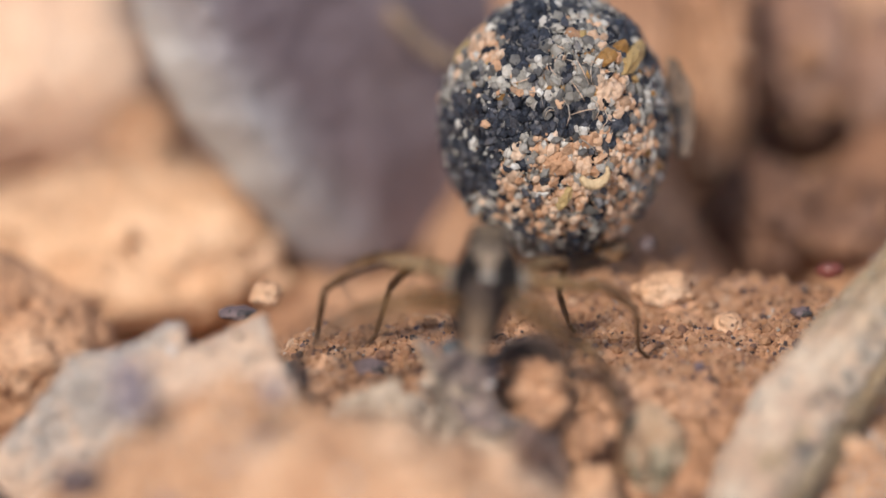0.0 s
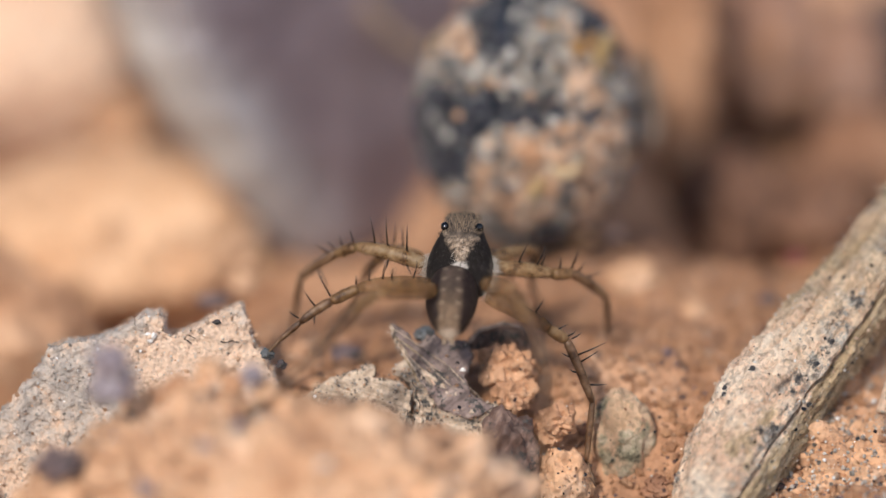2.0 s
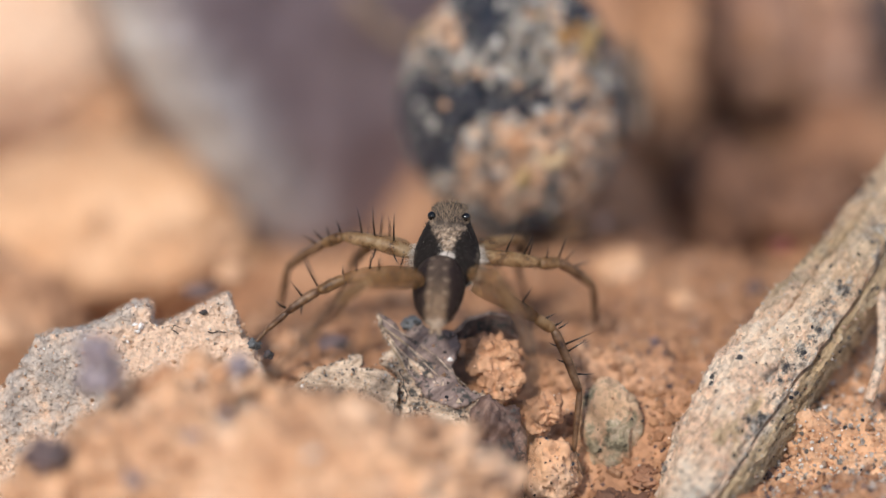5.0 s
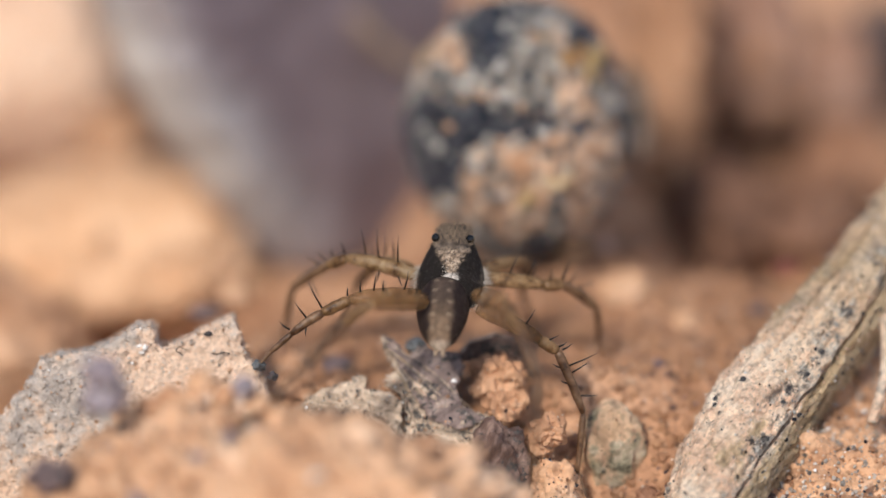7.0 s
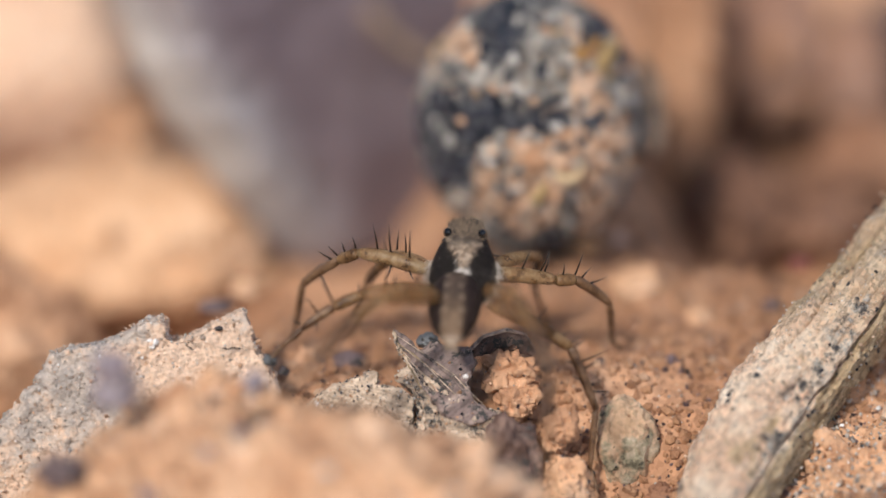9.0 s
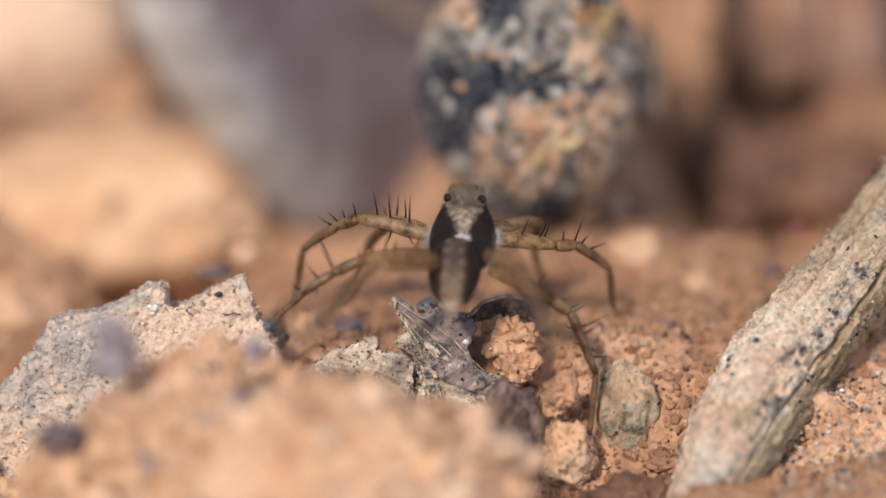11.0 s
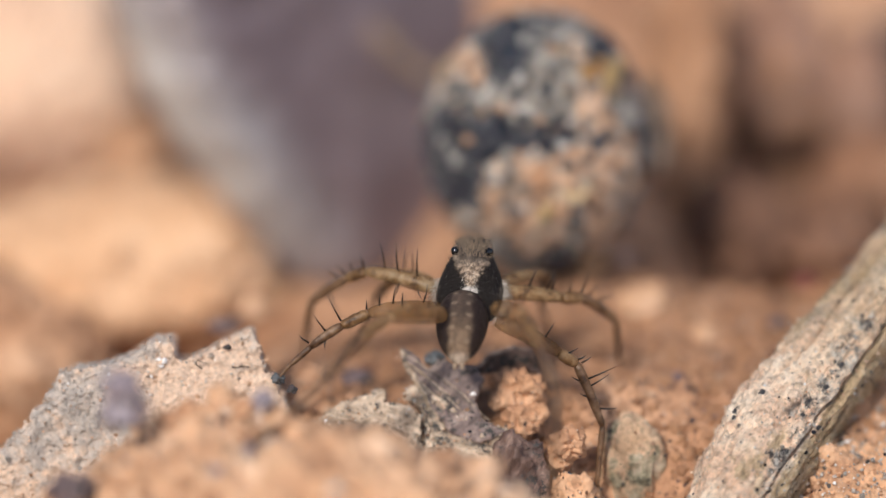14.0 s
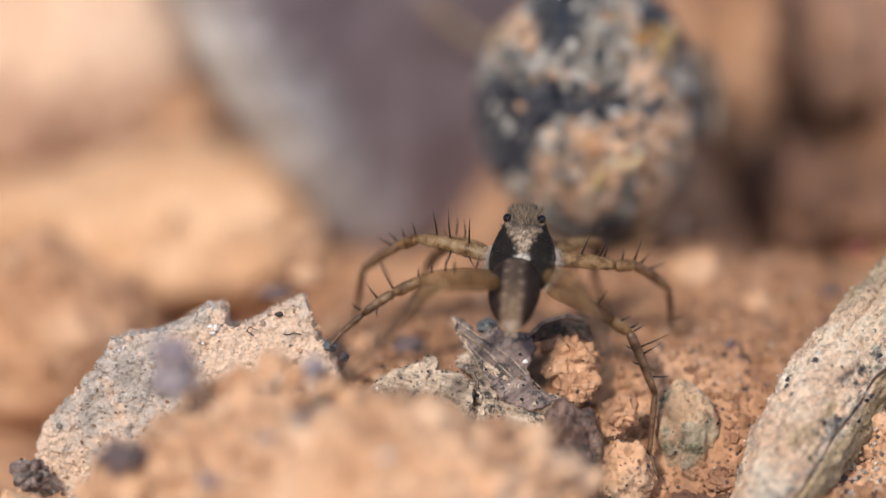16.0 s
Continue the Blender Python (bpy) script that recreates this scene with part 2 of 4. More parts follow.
def carapace_material():
    s = Tree("carapace_hair")
    x, y, _ = s.axes()
    wob = s.math("MULTIPLY", s.math("SUBTRACT", s.noise(3600, 5, 0.75), 0.5), 0.0007)
    ax = s.math("ADD", s.math("ABSOLUTE", x, 0), wob)
    # grey-brown head, a pale wedge narrowing to the rear between two black bands, a pale rim
    wide = s.math("ADD", s.math("MULTIPLY", y, 0.46), 0.00024)
    band = s.math("MULTIPLY", s.mask(s.math("SUBTRACT", ax, wide), 0.00009, -0.00009), s.mask(y, -0.00050, -0.00026))
    c = s.mix(band, (0.010, 0.007, 0.006), s.ramp(s.noise(4600, 5, 0.75), (0.36, (0.12, 0.085, 0.062)), (0.50, (0.33, 0.25, 0.185)), (0.64, (0.52, 0.42, 0.325))))
    head = s.mask(s.math("ADD", y, wob), 0.00030, 0.00048)
    c = s.mix(s.math("MULTIPLY", head, s.mask(ax, 0.00050, 0.00040)), c, s.ramp(s.noise(5200, 5, 0.75), (0.36, (0.055, 0.042, 0.034)), (0.64, (0.21, 0.165, 0.13))))
    rim = s.math("MULTIPLY", s.mask(s.math("ADD", ax, wob), 0.00088, 0.00096), s.mask(y, 0.0002, -0.0002))
    c = s.mix(s.math("MULTIPLY", rim, 0.3), c, (0.30, 0.25, 0.20))
    tuft = s.math("MULTIPLY", s.mask(y, -0.00026, -0.00038), s.mask(ax, 0.00026, 0.00012))
    c = s.mix(tuft, c, (0.56, 0.52, 0.48))
    c = s.mix(0.75, c, s.ramp(s.noise(9000, 4, 0.7), (0.3, (0.35, 0.35, 0.35)), (0.7, (1.45, 1.4, 1.35))), "MULTIPLY")
    return s.done(c, 0.6, s.noise(7000, 5, 0.75), 0.00006, Specular_IOR_Level=0.2)


def abdomen_material():
    s = Tree("abdomen_hair")
    x, y, _ = s.axes()
    wob = s.math("MULTIPLY", s.math("SUBTRACT", s.noise(2600, 4), 0.5), 0.0004)
    ax = s.math("ADD", s.math("ABSOLUTE", x, 0), wob)
    band = s.mask(ax, 0.00042, 0.00023)
    fade = s.mask(y, 0.0005, -0.0009)
    pale = s.mix(fade, (0.075, 0.05, 0.036), (0.19, 0.125, 0.078))
    pale = s.mix(0.7, pale, s.ramp(s.noise(2600, 4, 0.65), (0.35, (0.42, 0.42, 0.42)), (0.65, (1.4, 1.4, 1.4))), "MULTIPLY")
    # paired pale dots down the back
    wave = s.math("SINE", s.math("MULTIPLY", y, 15500.0), 0)
    row = s.math("MULTIPLY", s.mask(wave, 0.35, 0.9), s.mask(s.math("ABSOLUTE", s.math("SUBTRACT", ax, 0.00022), 0), 0.00011, 0.00005))
    pale = s.mix(s.math("MULTIPLY", row, 0.28), pale, (0.40, 0.31, 0.22))
    c = s.mix(band, (0.016, 0.007, 0.005), pale)
    c = s.mix(s.mask(y, -0.00095, -0.00120), c, (0.48, 0.38, 0.29))
    c = s.mix(0.6, c, s.ramp(s.noise(9000, 4, 0.7), (0.3, (0.45, 0.45, 0.45)), (0.7, (1.35, 1.3, 1.3))), "MULTIPLY")
    return s.done(c, 0.6, s.noise(8000, 5, 0.7), 0.00005, Specular_IOR_Level=0.3)


def leg_material(name, stops, clear, light):
    """Cuticle that lets some light through: clear is the share seen through, light the share that shines through."""
    s = Tree(name)
    c = s.ramp(s.noise(2100, 5, 0.7), *stops)
    c = s.mix(0.5, c, s.ramp(s.noise(8000, 3), (0.3, (0.6, 0.6, 0.6)), (0.7, (1.25, 1.25, 1.25))), "MULTIPLY")
    mat = s.done(c, 0.38, s.noise(7000, 4), 0.00003)
    glow, hole = s.add("ShaderNodeBsdfTranslucent"), s.add("ShaderNodeBsdfTransparent")
    s.link(c, glow.inputs[0])
    first, second = s.add("ShaderNodeMixShader"), s.add("ShaderNodeMixShader")
    first.inputs[0].default_value, second.inputs[0].default_value = light, clear
    s.link(s.out.outputs[0], first.inputs[1])
    s.link(glow.outputs[0], first.inputs[2])
    s.link(first.outputs[0], second.inputs[1])
    s.link(hole.outputs[0], second.inputs[2])
    s.link(second.outputs[0], s.t.nodes["Material Output"].inputs["Surface"])
    return mat


CARAPACE = carapace_material()
ABDOMEN = abdomen_material()
THIGH = leg_material("pale_thigh_cuticle", ((0.36, (0.10, 0.048, 0.018)), (0.45, (0.32, 0.19, 0.085)), (0.56, (0.46, 0.31, 0.16)), (0.70, (0.58, 0.44, 0.27))), 0.36, 0.35)
HIND_THIGH = leg_material("brown_thigh_cuticle", ((0.38, (0.07, 0.030, 0.010)), (0.45, (0.26, 0.13, 0.045)), (0.56, (0.40, 0.225, 0.09)), (0.66, (0.54, 0.37, 0.19))), 0.5, 0.4)
LEG = leg_material("leg_cuticle", ((0.36, (0.07, 0.032, 0.013)), (0.46, (0.24, 0.13, 0.055)), (0.58, (0.35, 0.21, 0.10)), (0.70, (0.46, 0.31, 0.165))), 0.12, 0.30)
SHIN = leg_material("brown_shin_cuticle", ((0.36, (0.06, 0.028, 0.014)), (0.48, (0.17, 0.09, 0.046)), (0.60, (0.26, 0.15, 0.082)), (0.72, (0.35, 0.23, 0.14))), 0.06, 0.25)
SPINE = Tree("black_spine").done((0.018, 0.012, 0.010), 0.35)
EYE_BLACK = Tree("black_eye").done((0.004, 0.004, 0.005), 0.06)
BROWN_HUSK = flake_material("brown_husk", (0.07, 0.03, 0.015), (0.14, 0.07, 0.03), (0.24, 0.13, 0.06))
DARK = flake_material("dark_stone", (0.03, 0.025, 0.028), (0.07, 0.055, 0.06), (0.16, 0.12, 0.11))
TWIG = flake_material("brown_twig", (0.14, 0.09, 0.06), (0.25, 0.17, 0.115), (0.36, 0.26, 0.19), 0)
DARK_GRIT = grain_material("dark_grit", ((0.0, (0.03, 0.02, 0.02)), (0.6, (0.10, 0.06, 0.06)), (1.0, (0.24, 0.17, 0.18))), 0.3)
LEAF = flake_material("dead_leaf", (0.09, 0.062, 0.056), (0.215, 0.155, 0.14), (0.38, 0.29, 0.25), -48, 0.5)
RED = Tree("red_grain").done((0.19, 0.055, 0.042), 0.3)
TAN_HAIR = Tree("tan_hair").done((0.30, 0.22, 0.15), 0.5)
BROWN_HAIR = Tree("brown_hair").done((0.16, 0.11, 0.075), 0.5)
DUSKY_HAIR = Tree("dusky_hair").done((0.07, 0.045, 0.03), 0.5)
PALE_HAIR = Tree("pale_hair").done((0.56, 0.50, 0.43), 0.5)


# ---- building helpers ----
def mesh_of(bm, material, smooth=True):
    bmesh.ops.transform(bm, matrix=Matrix.Scale(MM, 4), verts=bm.verts)
    me = bpy.data.meshes.new("mesh")
    bm.to_mesh(me)
    bm.free()
    me.materials.append(material)
    if smooth:
        me.polygons.foreach_set("use_smooth", [True] * len(me.polygons))
    return me


def part(name, bm, material, parent, label="", m=None, smooth=True):
    ob = new(name, mesh_of(bm, material, smooth))
    ob.parent = parent
    if m is not None:
        ob.matrix_local = m
    return tagged(ob, label)


def thing(name, bm, material, at, label, category, group="", turn=(0, 0, 0), smooth=True):
    ob = new(name, None if bm is None else mesh_of(bm, material, smooth))
    ob.matrix_world = pose(at[0] * MM, at[1] * MM, at[2] * MM, *turn)
    return tagged(ob, label, category, group)


def lump(size, seed, rough=0.18, fine=0.05, levels=5, facets=0.0):
    """An uneven lump of earth or stone, half-axes in millimetres."""
    bm = bmesh.new()
    bmesh.ops.create_icosphere(bm, subdivisions=levels, radius=1.0)
    shift = Vector((seed * 7.31, seed * 3.17, seed * 1.73))
    mean = sum(size) / 3
    for v in bm.verts:
        d = v.co.normalized()
        k = 1 + rough * noise.fractal(d * 1.4 + shift, 0.9, 2.1, 3)
        if facets:
            k -= facets * noise.voronoi(d * 2.1 + shift)[0][0]
        k += fine * noise.fractal(d * mean * 2.2 + shift, 0.7, 2.1, 4)
        v.co = Vector((d.x * size[0], d.y * size[1], d.z * size[2])) * k
    return bm


def tube(points, radii, segs=10, flat=1.0, uneven=0.0, seed=0):
    """A round body along points, closed at both ends."""
    bm = bmesh.new()
    pts = [Vector(p) for p in points]
    rings = []
    side = None
    for i, (p, r) in enumerate(zip(pts, radii)):
        along = (pts[min(i + 1, len(pts) - 1)] - pts[max(i - 1, 0)]).normalized()
        if side is None:
            side = along.cross(Vector((0, 0, 1)))
            if side.length < 0.1:
                side = along.cross(Vector((0, 1, 0)))
        side = (side - along * side.dot(along)).normalized()
        up = side.cross(along).normalized()
        ring = []
        for k in range(segs):
            a = 2 * math.pi * k / segs
            q = r * (1 + uneven * noise.noise(Vector((math.cos(a) * 2, math.sin(a) * 2, i * 0.35 + seed * 9.1))))
            ring.append(bm.verts.new(p + side * (math.cos(a) * q) + up * (math.sin(a) * q * flat)))
        rings.append(ring)
    for a, b in zip(rings, rings[1:]):
        for k in range(segs):
            bm.faces.new((a[k], a[(k + 1) % segs], b[(k + 1) % segs], b[k]))
    bm.faces.new(list(reversed(rings[0])))
    bm.faces.new(rings[-1])
    bmesh.ops.recalc_face_normals(bm, faces=bm.faces)
    return bm


def refine(bm, longest):
    for _ in range(9):
        edges = [e for e in bm.edges if e.calc_length() > longest]
        if not edges:
            break
        bmesh.ops.subdivide_edges(bm, edges=edges, cuts=1)
        bmesh.ops.triangulate(bm, faces=bm.faces)


def slab(outline, thick, longest, seed, rough=0.2, fine=0.06, bow=0.0):
    """A broken plate: outline in its own x and z, thickness along y."""
    bm = bmesh.new()
    front = bm.faces.new([bm.verts.new((x, 0, z)) for x, z in outline])
    made = bmesh.ops.extrude_face_region(bm, geom=[front])["geom"]
    for g in made:
        if isinstance(g, bmesh.types.BMVert):
            g.co.y += thick
    bmesh.ops.triangulate(bm, faces=bm.faces)
    refine(bm, longest)
    bmesh.ops.recalc_face_normals(bm, faces=bm.faces)
    bm.normal_update()
    shift = Vector((seed * 5.3, seed * 2.9, seed * 8.7))
    moves = []
    for v in bm.verts:
        n1 = noise.fractal(v.co * 0.55 + shift, 0.9, 2.1, 3)
        n2 = noise.fractal(v.co * 3.5 + shift, 0.7, 2.1, 4)
        moves.append(v.normal * (rough * n1 + fine * n2) + Vector((0, bow * v.co.x * v.co.x, 0)))
    for v, d in zip(bm.verts, moves):
        v.co += d
    return bm


def chip(rng, size, levels=1, long=1.0):
    """A small angular grain."""
    bm = bmesh.new()
    bmesh.ops.create_icosphere(bm, subdivisions=levels, radius=size)
    sx, sy, sz = (rng.uniform(0.65, 1.2) for _ in range(3))
    for v in bm.verts:
        k = rng.uniform(0.75, 1.2)
        v.co = Vector((v.co.x * sx * long * k, v.co.y * sy * k, v.co.z * sz * k))
    return bm


def spin(rng):
    return Euler((rng.uniform(0, 6.28), rng.uniform(0, 6.28), rng.uniform(0, 6.28))).to_matrix().to_4x4()


def chips_joined(name, places, material, parent=None, label="", category="", seed=1):
    """Many small grains in one mesh: places are (x, y, z, size) in millimetres."""
    rng = random.Random(seed)
    kinds = []
    for _ in range(8):
        b = chip(rng, 1.0)
        b.verts.index_update()
        kinds.append((np.array([v.co[:] for v in b.verts]), [[v.index for v in f.verts] for f in b.faces]))
        b.free()
    verts, faces = [], []
    base = 0
    for x, y, z, size in places:
        vs, fs = kinds[rng.randrange(8)]
        m = np.array(spin(rng).to_3x3())
        verts.append(vs @ m.T * size + (x, y, z))
        faces += [[i + base for i in f] for f in fs]
        base += len(vs)
    me = bpy.data.meshes.new("mesh")
    me.from_pydata((np.concatenate(verts) * MM).tolist(), [], faces)
    me.materials.append(material)
    ob = new(name, me)
    ob.parent = parent
    return tagged(ob, label, category, kind="stuff")


# ---- ground ----
def step(a, b, x):
    k = min(1.0, max(0.0, (x - a) / (b - a)))
    return k * k * (3 - 2 * k)


def ground_height(x, y):
    """Height of the earth in millimetres."""
    h = 0.0
    # a trough behind the crust on the one side, a hollow under the clods on the other
    h -= 4.9 * step(-3.5, -8.0, x) * step(-3.5, 1.0, y) * (1 - 0.4 * step(16, 21, y))
    lip = 7.4 + 0.5 * math.sin(x * 0.9)
    h += 0.35 * math.exp(-((y - lip + 0.8) / 1.6) ** 2) * step(5.0, 8.0, x)
    h -= 2.2 * step(lip, lip + 2.5, y) * step(7.0, 9.5, x) * step(24, 18, y)
    # lower ground in front
    h -= 1.7 * step(1.0, -3.0, y) + 1.5 * step(-0.5, -3.5, y) * step(8.5, 6.8, x)
    h -= 2.6 * step(5.0, 9.0, y) * step(2.0, -1.5, x) * step(-8.0, -3.5, x)
    h += 0.4 * math.exp(-((x - 3.8) ** 2 + (y - 11.0) ** 2) / 9.0)
    h -= 3.5 * math.exp(-((x - 11.0) / 1.5) ** 2 - ((y - 11.5) / 2.2) ** 2)
    h += 3.0 * step(24, 40, y)
    far = max(abs(x), abs(y - 10)) - 30
    fade = 1.0 if far < 0 else max(0.0, 1 - far / 40)
    if fade > 0:
        p = Vector((x, y, 0))
        h += fade * (0.45 * noise.fractal(p * 0.22 + Vector((3, 1, 4)), 0.9, 2.1, 3) + 0.22 * noise.fractal(p * 1.1, 0.75, 2.1, 4))
        h += fade * 0.12 * (0.5 - noise.voronoi(p * 1.6)[0][0])
    if far > 0:
        h += min(far, 4000) * 0.02 * noise.noise(Vector((x, y, 0)) * 0.004)
    return h


def build_ground():
    def line(low, high, count):
        inner = np.linspace(low, high, count)
        tail = np.array([1.0, 3, 7, 14, 25, 45, 90, 200, 500, 1500, 5000, 20000, 60000.0])
        return np.concatenate((low - tail[::-1], inner, high + tail))

    xs, ys = line(-16, 20, 240), line(-11, 40, 330)
    verts = [(x * MM, y * MM, ground_height(x, y) * MM) for y in ys.tolist() for x in xs.tolist()]
    w = len(xs)
    faces = [(j * w + i, j * w + i + 1, (j + 1) * w + i + 1, (j + 1) * w + i) for j in range(len(ys) - 1) for i in range(w - 1)]
    me = bpy.data.meshes.new("mesh")
    me.from_pydata(verts, [], faces)
    me.materials.append(SOIL)
    me.polygons.foreach_set("use_smooth", [True] * len(faces))
    tagged(new("ground", me), "dry crumbly red-orange earth with grit", "ground", kind="structure")


build_ground()


# ---- stones, clods, stalk ----
def stud(ob, count, materials, sizes, seed, name):
    """Sets small pieces into the surface of a thing, each a part of it."""
    rng = random.Random(seed)
    kinds = [[mesh_of(chip(rng, 1.0, 2 if m not in (CHAR, QUARTZ) else 1), m, m not in (CHAR, QUARTZ)) for _ in range(4)] for m in materials]
    verts = [v for v in ob.data.vertices if (ob.matrix_world.to_3x3() @ v.normal).dot(Vector((0, -0.8, 0.6))) > 0.05]
    for v in rng.sample(verts, min(count, len(verts))):
        size = sizes[0] * (sizes[1] / sizes[0]) ** (rng.random() ** 2)
        g = new(name, rng.choice(rng.choice(kinds)))
        g.parent = ob
        g.matrix_local = Matrix.Translation(v.co) @ spin(rng) @ Matrix.Diagonal((size, size, size * 0.8, 1))


def dust(ob, mixture, sizes, seed):
    """Fine grit over the lit side of a thing: mixture is (material, count)."""
    rng = random.Random(seed)
    turn = ob.matrix_world.to_3x3()
    verts = [v for v in ob.data.vertices if (turn @ v.normal).dot(Vector((0, -0.8, 0.6))) > 0.0]
    for k, (material, count) in enumerate(mixture):
        places = []
        for _ in range(count):
            v = rng.choice(verts)
            size = sizes[0] * (sizes[1] / sizes[0]) ** (rng.random() ** 1.8)
            p = v.co / MM + Vector((rng.gauss(0, 0.05), rng.gauss(0, 0.03), rng.gauss(0, 0.05)))
            places.append((*p, size))
        chips_joined("fine_grit", places, material, ob, seed=seed * 10 + k)


def build_setting():
    clod = thing("soil_clod", lump((5.6, 3.6, 3.3), 3, 0.14, 0.20, 6), SOIL_CRUMBLY, (-2.62, -8.14, -0.82), "rounded clod of pale orange earth close to the lens", "clod", "clods of earth")
    stud(clod, 150, (SOIL_CRUMBLY, SOIL_CRUMBLY, SOIL_CRUMBLY, SOIL, SOIL_PALE, QUARTZ), (0.06, 0.42), 1, "crumb")
    dust(clod, ((CLAY, 900), (QUARTZ, 90), (ASH, 60)), (0.03, 0.12), 6)
    clod = thing("soil_clod", lump((3.0, 2.6, 2.3), 9, 0.16, 0.18, 6), SOIL_CRUMBLY, (-6.30, -7.01, 0.35), "small clod of pale orange earth close to the lens", "clod", "clods of earth")
    stud(clod, 130, (SOIL_CRUMBLY, SOIL_PALE, SOIL, SOIL, PURPLE), (0.06, 0.36), 2, "crumb")
    dust(clod, ((CLAY, 500), (QUARTZ, 50), (ASH, 60)), (0.03, 0.12), 7)
    clod = thing("soil_clod", lump((2.1, 1.5, 1.7), 10, 0.16, 0.18, 6), SOIL_CRUMBLY, (-9.0, -6.9, -0.75), "small clod of pale orange earth under two stones", "clod", "clods of earth")
    stud(clod, 70, (SOIL_CRUMBLY, SOIL_PALE, SOIL), (0.06, 0.34), 14, "crumb")
    dust(clod, ((CLAY, 300), (QUARTZ, 40), (ASH, 40)), (0.03, 0.12), 16)
    clod = thing("soil_clod", lump((4.8, 3.8, 4.2), 5, 0.2, 0.08, 5), SOIL_PINK, (-13.33, 23.37, 0.73), "large pinkish clod of dry earth", "clod", "clods of earth")
    stud(clod, 40, (SOIL_PINK,), (0.12, 0.6), 51, "crumb")
    clod = thing("soil_clod", lump((5.6, 3.6, 2.7), 6, 0.2, 0.08, 5), SOIL_YELLOW, (-9.84, 14.97, -2.14), "sunlit ochre clod of dry earth", "clod", "clods of earth")
    stud(clod, 40, (SOIL_YELLOW,), (0.12, 0.6), 52, "crumb")
    # darker orange soil in place of half shade on this pinkish clod
    clod = thing("soil_clod", lump((3.2, 2.6, 3.0), 7, 0.2, 0.08, 5), SOIL_MID, (-13.00, 8.58, -2.96), "pinkish clod lying in a trough", "clod", "clods of earth")
    stud(clod, 40, (SOIL_MID,), (0.12, 0.6), 53, "crumb")
    clod = thing("soil_clod", lump((1.3, 1.8, 5.0), 8, 0.2, 0.06, 5), SOIL, (8.34, 17.30, 3.09), "upright tan clod of earth", "clod", "clods of earth")
    stud(clod, 40, (SOIL, SOIL, SOIL), (0.12, 0.6), 54, "crumb")
    # two clods in dark soil that paints the shade of the hollow
    clod = thing("soil_clod", lump((2.1, 1.6, 1.5), 15, 0.25, 0.12, 5), SOIL_SHADE, (12.6, 15.2, -1.3), "clod of earth in a hollow, coloured dark as if shaded", "clod", "clods of earth")
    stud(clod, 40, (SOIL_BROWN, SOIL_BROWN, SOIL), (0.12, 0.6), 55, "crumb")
    clod = thing("soil_clod", lump((1.6, 1.5, 2.0), 16, 0.25, 0.12, 5), SOIL_SHADE, (10.0, 14.6, -1.1), "clod in a hollow beside the pellet, coloured dark as if shaded", "clod", "clods of earth")
    stud(clod, 40, (SOIL_SHADE, SOIL_BROWN), (0.12, 0.5), 58, "crumb")
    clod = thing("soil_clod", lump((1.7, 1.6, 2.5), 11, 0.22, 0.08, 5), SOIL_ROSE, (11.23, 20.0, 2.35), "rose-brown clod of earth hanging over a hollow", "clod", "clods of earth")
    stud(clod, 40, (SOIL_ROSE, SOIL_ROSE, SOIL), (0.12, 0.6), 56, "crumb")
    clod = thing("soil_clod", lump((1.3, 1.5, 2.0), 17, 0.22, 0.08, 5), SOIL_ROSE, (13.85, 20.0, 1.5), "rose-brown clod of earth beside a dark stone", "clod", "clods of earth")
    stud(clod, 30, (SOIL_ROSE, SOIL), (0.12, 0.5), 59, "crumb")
    # two dark clods added behind the gaps, their colour standing for shade
    clod = thing("soil_clod", lump((1.2, 1.2, 3.6), 18, 0.25, 0.1, 5), SOIL_SHADE, (10.0, 23.0, -0.4), "dark brown clod painting the shade at the back of a hollow", "clod", "clods of earth")
    stud(clod, 30, (SOIL_SHADE, SOIL_BROWN), (0.12, 0.5), 60, "crumb")
    clod = thing("soil_clod", lump((2.5, 1.3, 1.3), 19, 0.25, 0.1, 5), SOIL_DEEP_SHADE, (11.9, 21.5, -1.75), "dark brown clod painting the shade at the back of a hollow", "clod", "clods of earth")
    stud(clod, 30, (SOIL_SHADE, SOIL_BROWN), (0.12, 0.5), 61, "crumb")
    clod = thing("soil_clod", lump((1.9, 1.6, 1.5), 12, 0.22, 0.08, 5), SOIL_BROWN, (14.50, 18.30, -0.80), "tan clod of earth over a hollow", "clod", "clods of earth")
    stud(clod, 40, (SOIL, SOIL, SOIL), (0.12, 0.6), 57, "crumb")

    clod = thing("soil_clod", lump((1.1, 1.0, 1.2), 20, 0.25, 0.1, 5), SOIL_MID, (-8.95, 19.0, 0.1), "small reddish clod between two larger ones", "clod", "clods of earth")
    stud(clod, 20, (SOIL_MID, SOIL_PALE), (0.1, 0.4), 62, "crumb")

    # a wedge-shaped stone that leans away, point down
    outline = [(-6.5, 10.5), (-5.95, 8.6), (-5.16, 6.3), (-4.1, 4.4), (-2.9, 2.8), (-1.66, 1.4), (-0.6, 0.2), (0.5, -0.2), (2.5, 0.7), (4.1, 1.8), (5.0, 5.0), (5.2, 10.5)]
    wedge = slab(outline, 2.0, 0.5, 4, 0.3, 0.04)
    for v in wedge.verts:
        edge = np.interp(v.co.z, [-0.2, 0.2, 1.4, 2.8, 4.4, 6.3, 8.6, 10.5], [0.3, -0.6, -1.66, -2.9, -4.1, -5.16, -5.95, -6.5])
